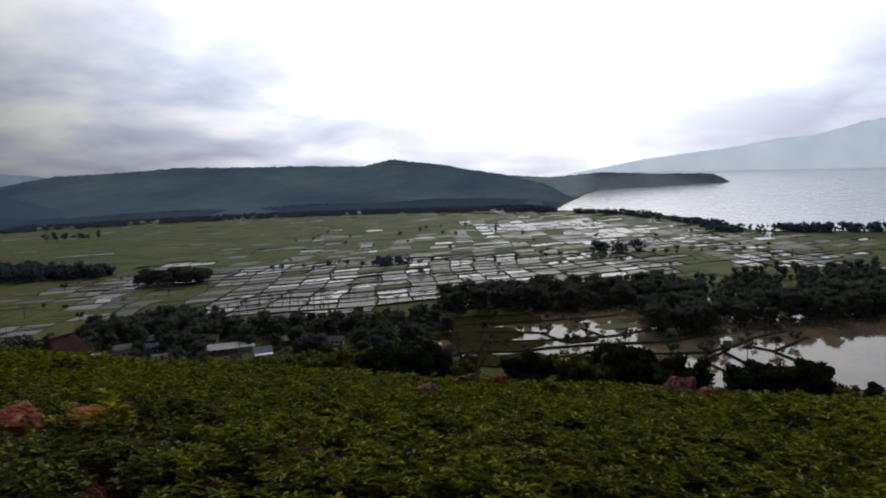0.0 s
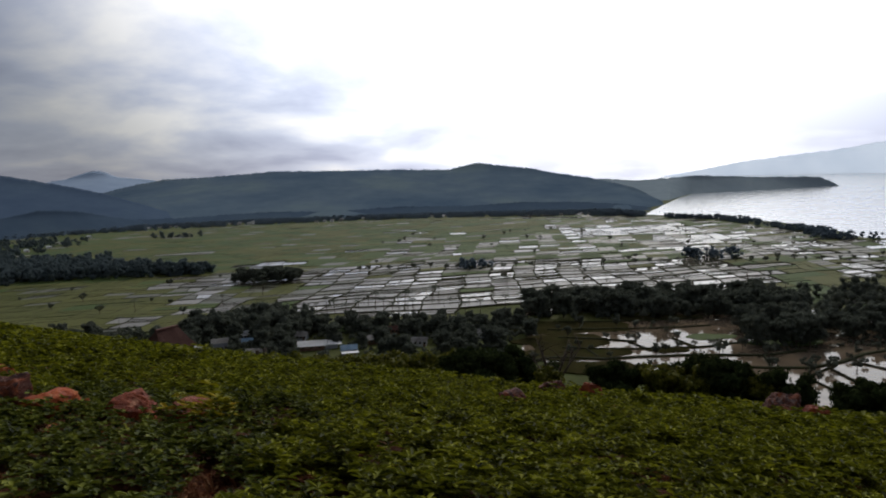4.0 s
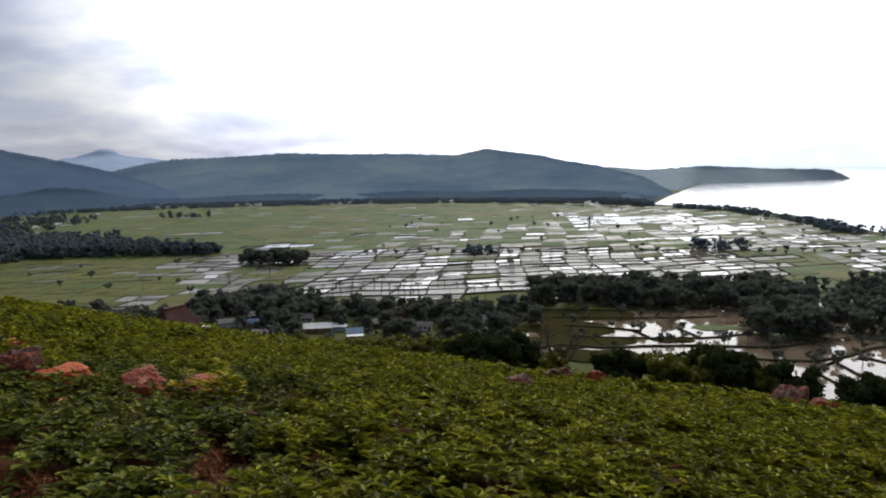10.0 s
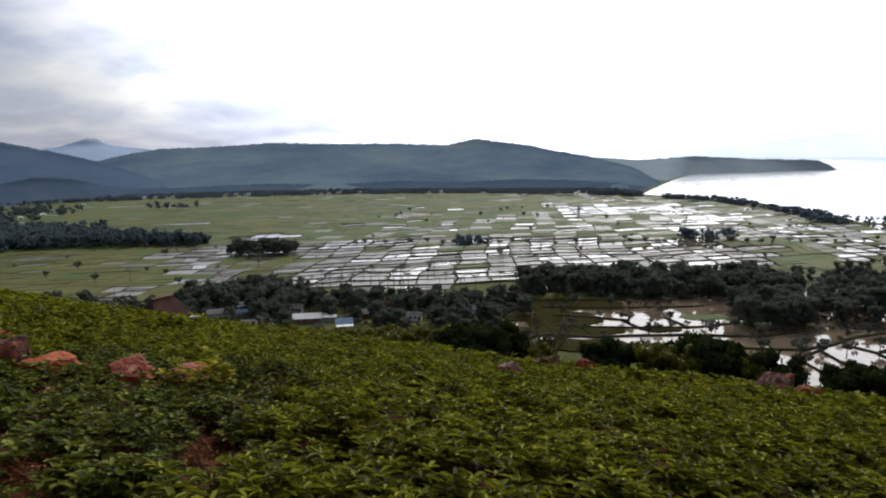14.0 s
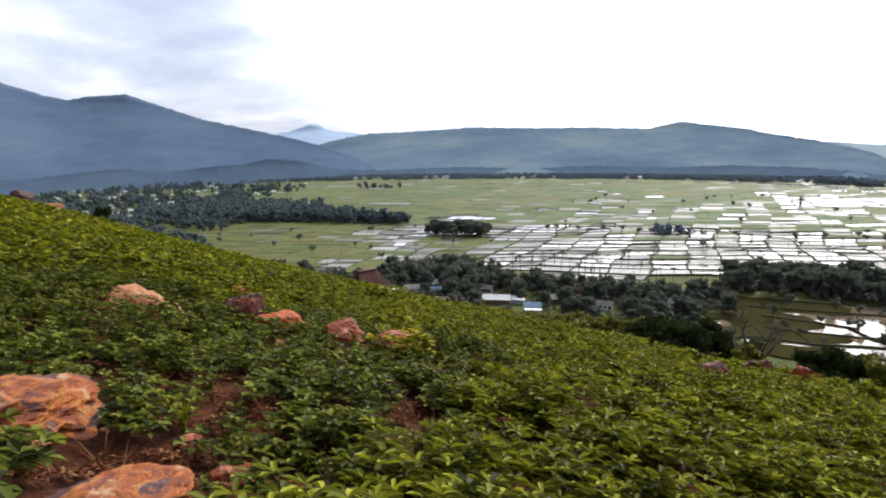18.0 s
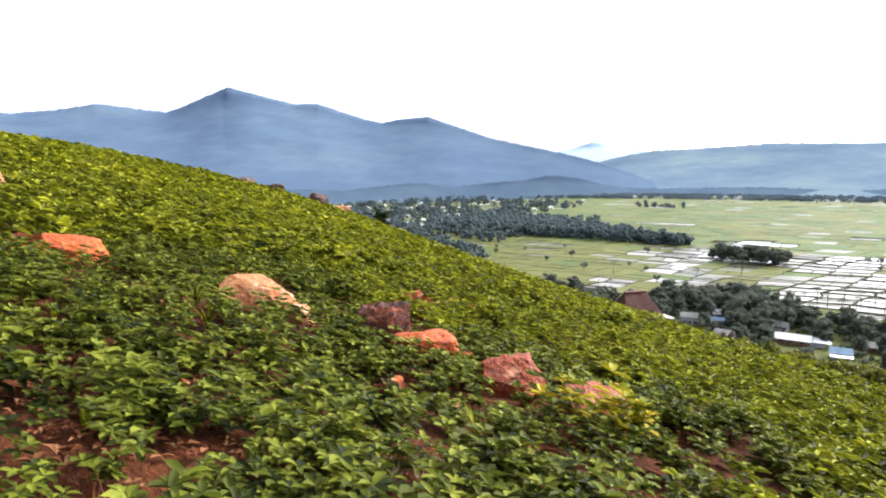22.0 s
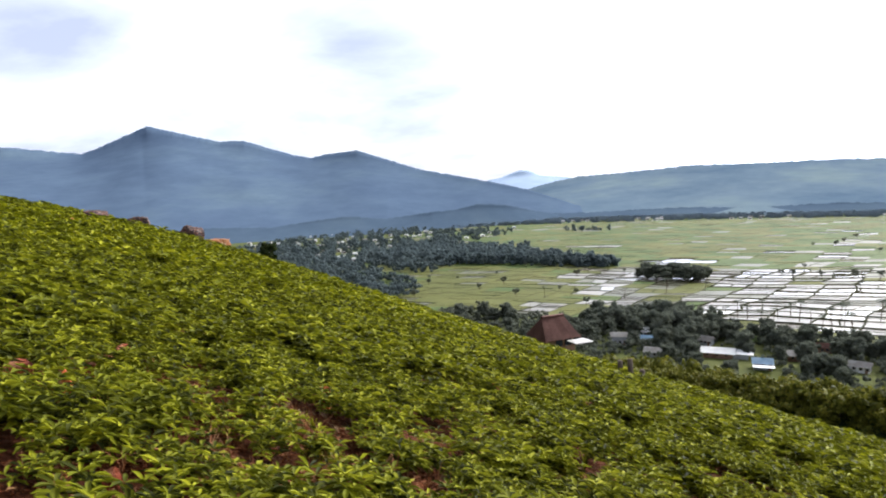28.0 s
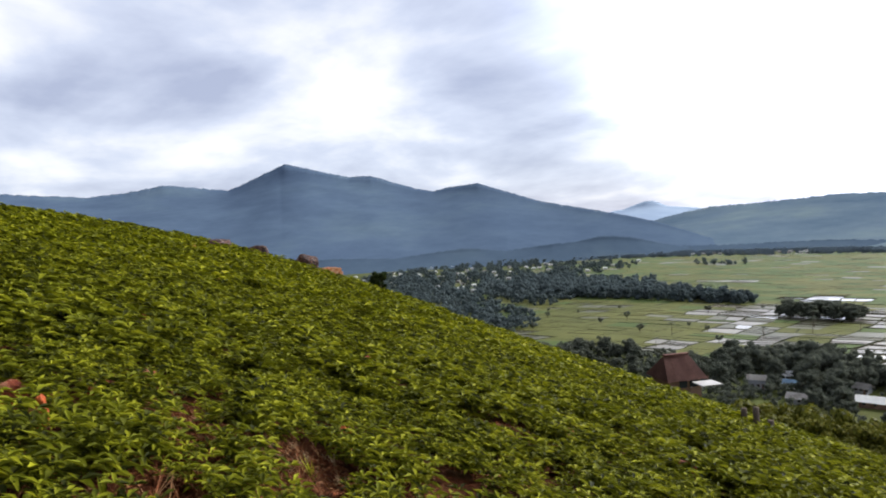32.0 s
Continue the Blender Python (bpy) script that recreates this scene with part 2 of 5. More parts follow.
def rock_material(name, stops, patch, crust, crust_at=0.6, patch_at=0.56, grain=3.4):
    """Weathered stone: blotches, dark patches, a pale crust and cracks."""
    m, nt, b = material(name, 0.7)
    b.inputs["Specular IOR Level"].default_value = 0.3
    n1 = noise_node(nt, grain, 7, 0.68, 1.8)
    n2 = noise_node(nt, 26, 5, 0.72)
    n3 = noise_node(nt, 2.6, 5, 0.6, 1.6)
    n4 = noise_node(nt, 3.1, 6, 0.66, 0.9)
    shift = nt.nodes.new("ShaderNodeVectorMath")
    shift.operation, shift.inputs[1].default_value = "ADD", (7.3, 2.1, 4.4)
    nt.links.new(n4.inputs["Vector"].links[0].from_socket, shift.inputs[0])
    nt.links.new(shift.outputs[0], n4.inputs["Vector"])
    r = ramp_node(nt, stops)
    nt.links.new(n1.outputs[0], r.inputs[0])
    p = ramp_node(nt, [(patch_at, (0, 0, 0)), (patch_at + 0.05, (1, 1, 1))])
    nt.links.new(n3.outputs[0], p.inputs[0])
    col = mix_node(nt, p.outputs[0], r.outputs[0], patch)
    c = ramp_node(nt, [(crust_at, (0, 0, 0)), (crust_at + 0.06, (1, 1, 1))])
    nt.links.new(n4.outputs[0], c.inputs[0])
    col = mix_node(nt, c.outputs[0], col, crust)
    ripple = noise_node(nt, 2.0, 3, 0.6, 0.8)
    vor = nt.nodes.new("ShaderNodeTexVoronoi")
    vor.feature = "DISTANCE_TO_EDGE"
    vor.inputs["Scale"].default_value = 2.1
    warp = nt.nodes.new("ShaderNodeVectorMath")
    warp.operation = "MULTIPLY_ADD"
    warp.inputs[1].default_value = (1.3, 1.3, 1.3)
    nt.links.new(ripple.outputs["Color"], warp.inputs[0])
    nt.links.new(ripple.inputs["Vector"].links[0].from_socket, warp.inputs[2])
    nt.links.new(warp.outputs[0], vor.inputs["Vector"])
    crack = ramp_node(nt, [(0.0, (0.45, 0.40, 0.38)), (0.03, (1, 1, 1))])
    nt.links.new(vor.outputs["Distance"], crack.inputs[0])
    col = mix_node(nt, p.outputs[0], col, mix_node(nt, 0.6, col, crack.outputs[0], "MULTIPLY"))
    g = ramp_node(nt, [(0.3, (0.5, 0.48, 0.46)), (0.7, (1.25, 1.25, 1.25))])
    nt.links.new(n2.outputs[0], g.inputs[0])
    nt.links.new(mix_node(nt, 0.7, col, g.outputs[0], "MULTIPLY"), b.inputs["Base Color"])
    ad = nt.nodes.new("ShaderNodeMath")
    ad.operation = "MULTIPLY_ADD"
    ad.inputs[1].default_value = 1.6
    nt.links.new(n1.outputs[0], ad.inputs[0]), nt.links.new(n2.outputs[0], ad.inputs[2])
    bump(nt, b, ad.outputs[0], 0.9, 0.035)
    return m


ROCKS = {
    "mixed": rock_material("mixed_rock", [(0.32, (0.08, 0.026, 0.020)), (0.43, (0.19, 0.046, 0.015)), (0.50, (0.33, 0.080, 0.011)), (0.57, (0.42, 0.145, 0.018)), (0.68, (0.30, 0.13, 0.075))], (0.085, 0.036, 0.034), (0.46, 0.27, 0.14), 0.62, 0.54, 3.2),
    "orange": rock_material("orange_rock", [(0.32, (0.20, 0.036, 0.009)), (0.44, (0.36, 0.060, 0.008)), (0.54, (0.44, 0.090, 0.011)), (0.66, (0.46, 0.145, 0.025))], (0.15, 0.046, 0.030), (0.48, 0.25, 0.11), 0.64),
    "red": rock_material("red_rock", [(0.32, (0.12, 0.022, 0.008)), (0.5, (0.25, 0.042, 0.010)), (0.66, (0.36, 0.085, 0.022))], (0.11, 0.028, 0.017), (0.42, 0.17, 0.09), 0.62),
    "dark": rock_material("dark_rock", [(0.32, (0.06, 0.020, 0.014)), (0.50, (0.13, 0.036, 0.018)), (0.60, (0.28, 0.066, 0.018)), (0.70, (0.36, 0.12, 0.035))], (0.066, 0.027, 0.024), (0.46, 0.30, 0.21), 0.66, 0.50),
    "black": rock_material("black_rock", [(0.32, (0.025, 0.015, 0.013)), (0.50, (0.055, 0.028, 0.022)), (0.64, (0.16, 0.06, 0.03)), (0.72, (0.30, 0.15, 0.07))], (0.03, 0.018, 0.018), (0.42, 0.30, 0.22), 0.64, 0.52),
    "pale": rock_material("pale_rock", [(0.30, (0.28, 0.085, 0.028)), (0.5, (0.40, 0.165, 0.060)), (0.68, (0.52, 0.32, 0.17))], (0.33, 0.080, 0.020), (0.56, 0.38, 0.23), 0.60, 0.53),
}
LEAF_FIELD = foliage("field_leaves", (0.020, 0.024, 0.003), (0.136, 0.147, 0.008), (0.31, 0.312, 0.017), 2.6, 0.55, 0.27, 0.05, 0.25, 0.6, 0.9)
LEAF_ROUND = foliage("round_leaves", (0.012, 0.018, 0.003), (0.083, 0.098, 0.009), (0.185, 0.20, 0.024), 2.6, 0.55, 0.25, 0.05, 0.25, 0.6, 0.9)
LEAF_FAR = foliage("slope_leaves", (0.030, 0.035, 0.003), (0.130, 0.142, 0.006), (0.30, 0.300, 0.012), 0.12, through=0.28)
LEAF_YELLOW = foliage("yellow_leaves", (0.12, 0.13, 0.008), (0.28, 0.25, 0.012), (0.46, 0.31, 0.02), 0.5)
# valley trees: leaf green greyed and lightened, thin haze mixed into the colour
LEAF_TREE = foliage("tree_leaves", (0.088, 0.099, 0.080), (0.110, 0.122, 0.096), (0.136, 0.146, 0.108), 0.15, 1.0, 0.45, 0.0)
LEAF_OLIVE = foliage("olive_leaves", (0.05, 0.055, 0.008), (0.115, 0.118, 0.016), (0.19, 0.17, 0.028), 0.3, through=0.35)
LEAF_DARK = foliage("dark_leaves", (0.014, 0.022, 0.008), (0.028, 0.038, 0.014), (0.045, 0.055, 0.018), 0.3, 0.9, 0.25, 0.0)
# blue-grey instead of green: haze over the far woods is in the colour
LEAF_WOODS = foliage("far_woods_hazed_leaves", (0.092, 0.118, 0.124), (0.105, 0.134, 0.138), (0.120, 0.148, 0.146), 0.03, 1.0, 0.5, 0.0)
DEAD_LEAF = foliage("dead_leaves", (0.07, 0.020, 0.009), (0.16, 0.055, 0.022), (0.24, 0.13, 0.06), 1.0, 0.8, 0.1)
STRAW = two_scale("dry_straw", [(0.3, (0.20, 0.13, 0.07)), (0.7, (0.36, 0.27, 0.16))], 2.0, 30.0, 0.4, 0.9)
BARK = two_scale("bark", [(0.3, (0.06, 0.045, 0.035)), (0.7, (0.12, 0.095, 0.075))], 1.0, 12.0, 0.5, 0.95, 0.6, 0.03)
RUST_ROOF = two_scale("rusty_roof", [(0.3, (0.10, 0.050, 0.042)), (0.6, (0.16, 0.080, 0.065)), (0.75, (0.22, 0.135, 0.11))], 0.6, 7.0, 0.5, 0.75, 0.3, 0.03)
TIN_ROOF = two_scale("grey_tin_roof", [(0.3, (0.26, 0.24, 0.22)), (0.7, (0.42, 0.40, 0.38))], 0.4, 6.0, 0.4, 0.5, 0.2, 0.02, spec=0.4)
WHITE_ROOF = two_scale("white_painted_roof", [(0.3, (0.70, 0.70, 0.70)), (0.7, (0.84, 0.84, 0.84))], 0.4, 6.0, 0.25, 0.5, 0.2, 0.02, spec=0.4)
BLUE_ROOF = two_scale("pale_blue_roof", [(0.3, (0.22, 0.36, 0.50)), (0.7, (0.34, 0.48, 0.62))], 0.4, 6.0, 0.25, 0.5, 0.2, 0.02, spec=0.4)
WHITE_WALL = two_scale("white_plaster", [(0.3, (0.60, 0.60, 0.60)), (0.7, (0.78, 0.78, 0.77))], 0.5, 5.0, 0.3, 0.85, 0.2, 0.02)
GREY_WALL = two_scale("grey_plaster", [(0.3, (0.26, 0.27, 0.29)), (0.7, (0.40, 0.41, 0.43))], 0.5, 5.0, 0.3, 0.9, 0.2, 0.02)
WOOD_WALL = two_scale("weathered_boards", [(0.3, (0.14, 0.08, 0.055)), (0.7, (0.24, 0.15, 0.11))], 0.5, 8.0, 0.4, 0.9, 0.3, 0.02)
PANE, _nt, _b = material("window_glass", 0.08)
_b.inputs["Base Color"].default_value = (0.03, 0.035, 0.04, 1)


# ---- shapes ----
def mesh_object(name, verts, faces, mats, parent=None, label="", smooth=False):
    me = bpy.data.meshes.new(name)
    me.from_pydata([tuple(v) for v in verts], [], faces)
    for m in (mats if isinstance(mats, (list, tuple)) else [mats]):
        me.materials.append(m)
    if smooth:
        me.polygons.foreach_set("use_smooth", [True] * len(me.polygons))
    ob = new(name, me)
    ob.parent = parent
    if label:
        ob["label"] = label
    return ob


def array_object(name, verts, tris, mat, parent=None):
    """A mesh from numpy arrays of corners and triangles."""
    me = bpy.data.meshes.new(name)
    verts, tris = np.asarray(verts, np.float32), np.asarray(tris, np.int32)
    me.vertices.add(len(verts))
    me.vertices.foreach_set("co", verts.ravel())
    me.loops.add(tris.size)
    me.loops.foreach_set("vertex_index", tris.ravel())
    me.polygons.add(len(tris))
    me.polygons.foreach_set("loop_start", np.arange(0, tris.size, 3, dtype=np.int32))
    me.update(calc_edges=True)
    me.materials.append(mat)
    ob = new(name, me)
    ob.parent = parent
    return ob


def part(name, bm, mat, parent, label=""):
    me = bpy.data.meshes.new(name)
    bm.to_mesh(me)
    bm.free()
    me.materials.append(mat)
    ob = new(name, me)
    ob.parent = parent
    if label:
        ob["label"] = label
    return ob


def box_bm(bm, x0, x1, y0, y1, z0, z1, bevel=0.0):
    g = bmesh.ops.create_cube(bm, size=1.0, matrix=Matrix.LocRotScale(((x0 + x1) / 2, (y0 + y1) / 2, (z0 + z1) / 2), None, (x1 - x0, y1 - y0, z1 - z0)))
    if bevel:
        bmesh.ops.bevel(bm, geom=list({e for v in g["verts"] for e in v.link_edges}), offset=bevel, segments=1, affect="EDGES")
    return bm


def box(x0, x1, y0, y1, z0, z1, bevel=0.0):
    return box_bm(bmesh.new(), x0, x1, y0, y1, z0, z1, bevel)


def tube(points, radii, sides=6):
    """Corners and triangles of a tapered tube along points."""
    P = [Vector(p) for p in points]
    V, F = [], []
    for i, p in enumerate(P):
        d = (P[min(i + 1, len(P) - 1)] - P[max(i - 1, 0)]).normalized()
        a = d.orthogonal().normalized()
        b = d.cross(a)
        for k in range(sides):
            t = 2 * math.pi * k / sides
            V.append(p + (a * math.cos(t) + b * math.sin(t)) * radii[i])
    for i in range(len(P) - 1):
        for k in range(sides):
            a, b = i * sides + k, i * sides + (k + 1) % sides
            F += [(a, b, b + sides), (a, b + sides, a + sides)]
    V.append(P[-1])
    F += [((len(P) - 1) * sides + k, (len(P) - 1) * sides + (k + 1) % sides, len(V) - 1) for k in range(sides)]
    return V, F


def join_arrays(pieces):
    V, F, n = [], [], 0
    for v, f in pieces:
        v, f = np.asarray(v, float).reshape(-1, 3), np.asarray(f, int)
        V.append(v), F.append(f + n)
        n += len(v)
    return np.concatenate(V), np.concatenate(F)


# ---- ground ----
PLAIN_Z = -73.0


def slope_form(x, y):
    z = -1.732 - 0.09435 * x - 0.19962 * y - 0.000207 * x * x - 0.00249 * x * y - 0.003693 * y * y
    z = z + 0.65 * np.exp(-((x + 43) ** 2 + (y - 32) ** 2) / (2 * 11.0**2))
    return z + (0.000414 * x**3 + 0.00131 * x * x * y + 0.002317 * x * y * y + 0.002222 * y**3) * 1e-2


def hill(x, y):
    """Height of the open slope that the path runs over; past 58 m it runs on evenly and steepens."""
    x, y = np.asarray(x, float), np.asarray(y, float)
    far = np.maximum(np.hypot(x, y), 1e-6)
    k = np.minimum(1, 58 / far)
    z = slope_form(x * k, y * k)
    fall = (z - slope_form(x * k * 0.96, y * k * 0.96)) / (0.04 * 58)
    past = np.maximum(0, far - 58)
    return z + np.minimum(fall, 0.1) * past - 0.004 * past**2


def ground_height(x, y):
    x, y = np.asarray(x, float), np.asarray(y, float)
    far = np.hypot(x, y)
    z = np.where(far < 260, hill(x, y), -400.0)
    k = 3.0
    z = PLAIN_Z + k * np.logaddexp(0, np.clip((z - PLAIN_Z) / k, -60, 60))
    lumps = 0.05 * np.sin(1.9 * x + 0.7 * np.sin(1.3 * y)) * np.sin(1.6 * y + 0.5 * x) + 0.03 * np.sin(4.1 * x + 1.0) * np.sin(3.7 * y)
    return z + lumps * np.clip((z - PLAIN_Z) / 20, 0, 1)


def make_ground():
    rings = np.concatenate([np.linspace(0.3, 12, 60), np.geomspace(12.3, 260, 110), np.geomspace(275, 4950, 26)])
    turns = np.linspace(0, 2 * np.pi, 241)[:-1]
    R, A = np.meshgrid(rings, turns, indexing="ij")
    x, y = (R * np.sin(A)).ravel(), 4 + (R * np.cos(A)).ravel()
    V = np.concatenate([np.stack([x, y, ground_height(x, y)], 1), [[0, 4, float(ground_height(0, 4))]]])
    m, n = len(rings), len(turns)
    i, j = np.meshgrid(np.arange(m - 1), np.arange(n), indexing="ij")
    a, b = (i * n + j).ravel(), (i * n + (j + 1) % n).ravel()
    F = np.concatenate([np.stack([a, a + n, b + n], 1), np.stack([a, b + n, b], 1), np.stack([np.full(n, m * n), np.arange(n), (np.arange(n) + 1) % n], 1)])
    ob = array_object("ground", V, F, SOIL)
    ob.data.materials.append(HILL_GRASS), ob.data.materials.append(PLAIN)
    c = V[F].mean(1)
    d = np.hypot(c[:, 0] + 1, c[:, 1] - 5)
    ob.data.polygons.foreach_set("material_index", np.where(c[:, 2] < PLAIN_Z + 3, 2, np.where(d > 26, 1, 0)).astype(np.int32))
    ob.data.polygons.foreach_set("use_smooth", [True] * len(F))
    return tagged(ob, "hillside of red soil running down to a flat green valley", "ground", kind="structure")


make_ground()


# ---- sea ----
def make_sea():
    """The bay: its shore runs round from the valley's edge to the headland."""
    shore = [(4900, -300), (2200, 150), (900, 440), (516, 542), (440, 578), (414, 600), (432, 668), (440, 735), (424, 850), (372, 905), (330, 985), (425, 1180), (556, 1440), (700, 1695), (880, 1742), (1285, 1990), (1330, 2080), (900, 2250), (400, 2600), (0, 4900)]
    outer = [(1600, 4660), (3000, 3900), (4100, 2760), (4800, 1200)]
    bm = bmesh.new()
    bm.faces.new([bm.verts.new((x, y, PLAIN_Z + 0.25)) for x, y in shore + outer])
    bmesh.ops.triangulate(bm, faces=bm.faces[:])
    bmesh.ops.recalc_face_normals(bm, faces=bm.faces[:])
    for f in bm.faces:
        if f.normal.z < 0:
            f.normal_flip()
    return tagged(part("sea", bm, SEA, None), "calm pale grey bay reflecting the bright sky", "sea", kind="structure")


make_sea()


# ---- far hills ----
def far_range(name, crest, crest_far, foot_far, mat, label, spur=1.0, step=0.18, back=0.25, trees=0.0):
    """A range of hills from its summits (bearing, height angle) and the distances of crest and foot by bearing; spurs and gullies run down its face."""
    b = np.arange(crest[0][0], crest[-1][0] + step, step)
    el = np.interp(b, [c[0] for c in crest], [c[1] for c in crest])
    near = max(1, int(round(0.22 / step)))
    k = np.hanning(2 * near + 3)[1:-1]
    el = np.convolve(np.pad(el, near, mode="edge"), k / k.sum(), mode="valid")
    rough = np.array([0.06 * noise.noise(Vector((t * 1.9, 3.1, 0))) + 0.05 * noise.noise(Vector((t * 4.7, 1.7, 4))) + trees * noise.noise(Vector((t * 7.5, 6.2, 1))) for t in b])
    cd, fd = np.interp(b, [c[0] for c in crest_far], [c[1] for c in crest_far]), np.interp(b, [c[0] for c in foot_far], [c[1] for c in foot_far])
    top = cd * np.tan(np.radians(el))
    def eased(line, span):
        half = max(2, int(span / step))
        wide = np.hanning(2 * half + 1)
        return np.convolve(np.pad(line, half, mode="edge"), wide / wide.sum(), mode="valid")

    reach = max(2, int(2.4 / step))
    padded = np.pad(top, reach, mode="edge")
    low = eased(np.array([padded[i:i + 2 * reach + 1].min() for i in range(len(b))]), 3.0)
    low = eased(np.maximum(low, PLAIN_Z + 0.93 * (top - PLAIN_Z)), 5.0)
    rows = 34
    V = []
    for r in range(rows + 3):
        t = min(r / rows, 1.0)
        for i, a in enumerate(b):
            d = fd[i] + (cd[i] - fd[i]) * t
            q = Vector((d * math.sin(radians(a)), d * math.cos(radians(a)), 0))
            fine = 1.6 * noise.noise(q / 330 + Vector((0, 0, 8.0))) + noise.noise(q / 150 + Vector((0, 0, 2.0))) + 0.5 * noise.noise(q / 60 + Vector((0, 0, 5.0)))
            env = 4 * t * (1 - t)
            z = PLAIN_Z - 2 + (low[i] + (top[i] - low[i]) * t**18 - PLAIN_Z + 2) * (t ** 1.2) + spur * (top[i] - PLAIN_Z) * env * 0.014 * fine
            if r < rows:
                z = min(z, d * math.tan(radians(el[i])) - 1)
            elif r == rows:
                z += cd[i] * math.tan(radians(rough[i]))
            else:
                d += (r - rows) * back * cd[i] * 0.5
                z = PLAIN_Z - 2 + (z - PLAIN_Z) * (0.55 if r == rows + 1 else 0.0)
            V.append((d * math.sin(radians(a)), d * math.cos(radians(a)), max(z, PLAIN_Z - 2)))
    n = len(b)
    F = [(r * n + i, r * n + i + 1, r * n + i + 1 + n, r * n + i + n) for r in range(rows + 2) for i in range(n - 1)]
    ob = mesh_object(name, V, F, mat, smooth=True)
    return tagged(ob, label, "hills", kind="structure")


# aerial haze is painted into these base colours, range by range
HAZE_NEAR = far_hill("hazed_wooded_hills", [(0.32, (0.082, 0.122, 0.168)), (0.5, (0.112, 0.154, 0.194)), (0.68, (0.148, 0.192, 0.205))], 0.0045, 0.03)
HAZE_LEFT = far_hill("hazed_wooded_mountains", [(0.32, (0.066, 0.096, 0.146)), (0.5, (0.077, 0.111, 0.162)), (0.68, (0.092, 0.130, 0.172))], 0.004, 0.02)
HAZE_FOOT = far_hill("hazed_foothill_woods", [(0.32, (0.054, 0.080, 0.116)), (0.5, (0.064, 0.093, 0.130)), (0.68, (0.076, 0.107, 0.138))], 0.006, 0.03)
# headland and far peak: paler still, with thicker haze put into the colour
HAZE_HEAD = far_hill("hazed_headland_woods", [(0.32, (0.20, 0.245, 0.275)), (0.68, (0.26, 0.31, 0.33))], 0.004, 0.03)
# the next two also glow, in place of sunlit haze before them
HAZE_FAR = far_hill("hazed_glowing_peaks", [(0.3, (0.25, 0.32, 0.42)), (0.7, (0.29, 0.36, 0.46))], 0.001, 0.004, 0.1)
HAZE_BAY = far_hill("hazed_glowing_shore", [(0.3, (0.60, 0.68, 0.78)), (0.7, (0.66, 0.73, 0.82))], 0.001, 0.004, 2.2)

far_range("backdrop_bay_mountains", [(20, -0.75), (21.3, -0.58), (26.5, 0.35), (32.6, 0.99), (36.3, 1.61), (38.6, 1.72), (41.8, 2.6), (46, 3.2), (52, 2.2), (62, 2.8), (75, 1.0), (88, -0.8)], [(20, 4930), (88, 4930)], [(20, 4890), (88, 4890)], HAZE_BAY, "mountains across the bay in pale blue haze", 0.4, 0.35, 0.02)
far_range("backdrop_far_peak", [(-36, -0.3), (-32, 0.0), (-30, 0.31), (-28, 0.97), (-27.2, 0.85), (-26.4, 0.40), (-24, 0.12), (-20, -0.6)], [(-36, 4700), (-20, 4700)], [(-36, 4000), (-20, 4000)], HAZE_FAR, "cone of a distant mountain in pale blue haze", 0.3, 0.2, 0.02)
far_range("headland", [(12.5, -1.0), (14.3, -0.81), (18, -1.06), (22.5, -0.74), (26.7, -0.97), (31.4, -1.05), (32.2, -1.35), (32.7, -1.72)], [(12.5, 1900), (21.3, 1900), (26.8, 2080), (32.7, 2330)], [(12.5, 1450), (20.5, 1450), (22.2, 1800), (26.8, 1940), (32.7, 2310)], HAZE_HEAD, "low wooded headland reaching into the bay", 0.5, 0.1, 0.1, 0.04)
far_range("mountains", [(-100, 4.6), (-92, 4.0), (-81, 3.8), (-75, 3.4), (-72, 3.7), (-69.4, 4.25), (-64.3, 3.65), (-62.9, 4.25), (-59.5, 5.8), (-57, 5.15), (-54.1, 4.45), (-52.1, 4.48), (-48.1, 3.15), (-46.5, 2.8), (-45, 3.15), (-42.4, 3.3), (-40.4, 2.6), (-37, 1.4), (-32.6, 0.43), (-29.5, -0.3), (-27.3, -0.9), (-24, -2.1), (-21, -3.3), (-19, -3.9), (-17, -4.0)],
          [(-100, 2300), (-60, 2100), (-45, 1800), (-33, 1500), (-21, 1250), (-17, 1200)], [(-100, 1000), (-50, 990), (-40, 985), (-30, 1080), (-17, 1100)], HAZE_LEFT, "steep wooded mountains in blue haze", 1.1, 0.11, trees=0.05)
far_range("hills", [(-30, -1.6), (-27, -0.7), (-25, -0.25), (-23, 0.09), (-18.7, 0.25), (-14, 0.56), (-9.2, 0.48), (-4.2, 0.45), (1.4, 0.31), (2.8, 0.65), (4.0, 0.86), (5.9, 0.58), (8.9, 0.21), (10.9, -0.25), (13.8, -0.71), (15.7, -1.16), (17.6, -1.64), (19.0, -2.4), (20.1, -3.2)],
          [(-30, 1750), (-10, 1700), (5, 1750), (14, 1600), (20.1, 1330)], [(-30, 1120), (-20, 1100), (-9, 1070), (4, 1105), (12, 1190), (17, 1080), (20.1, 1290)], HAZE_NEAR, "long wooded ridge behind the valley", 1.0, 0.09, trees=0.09)

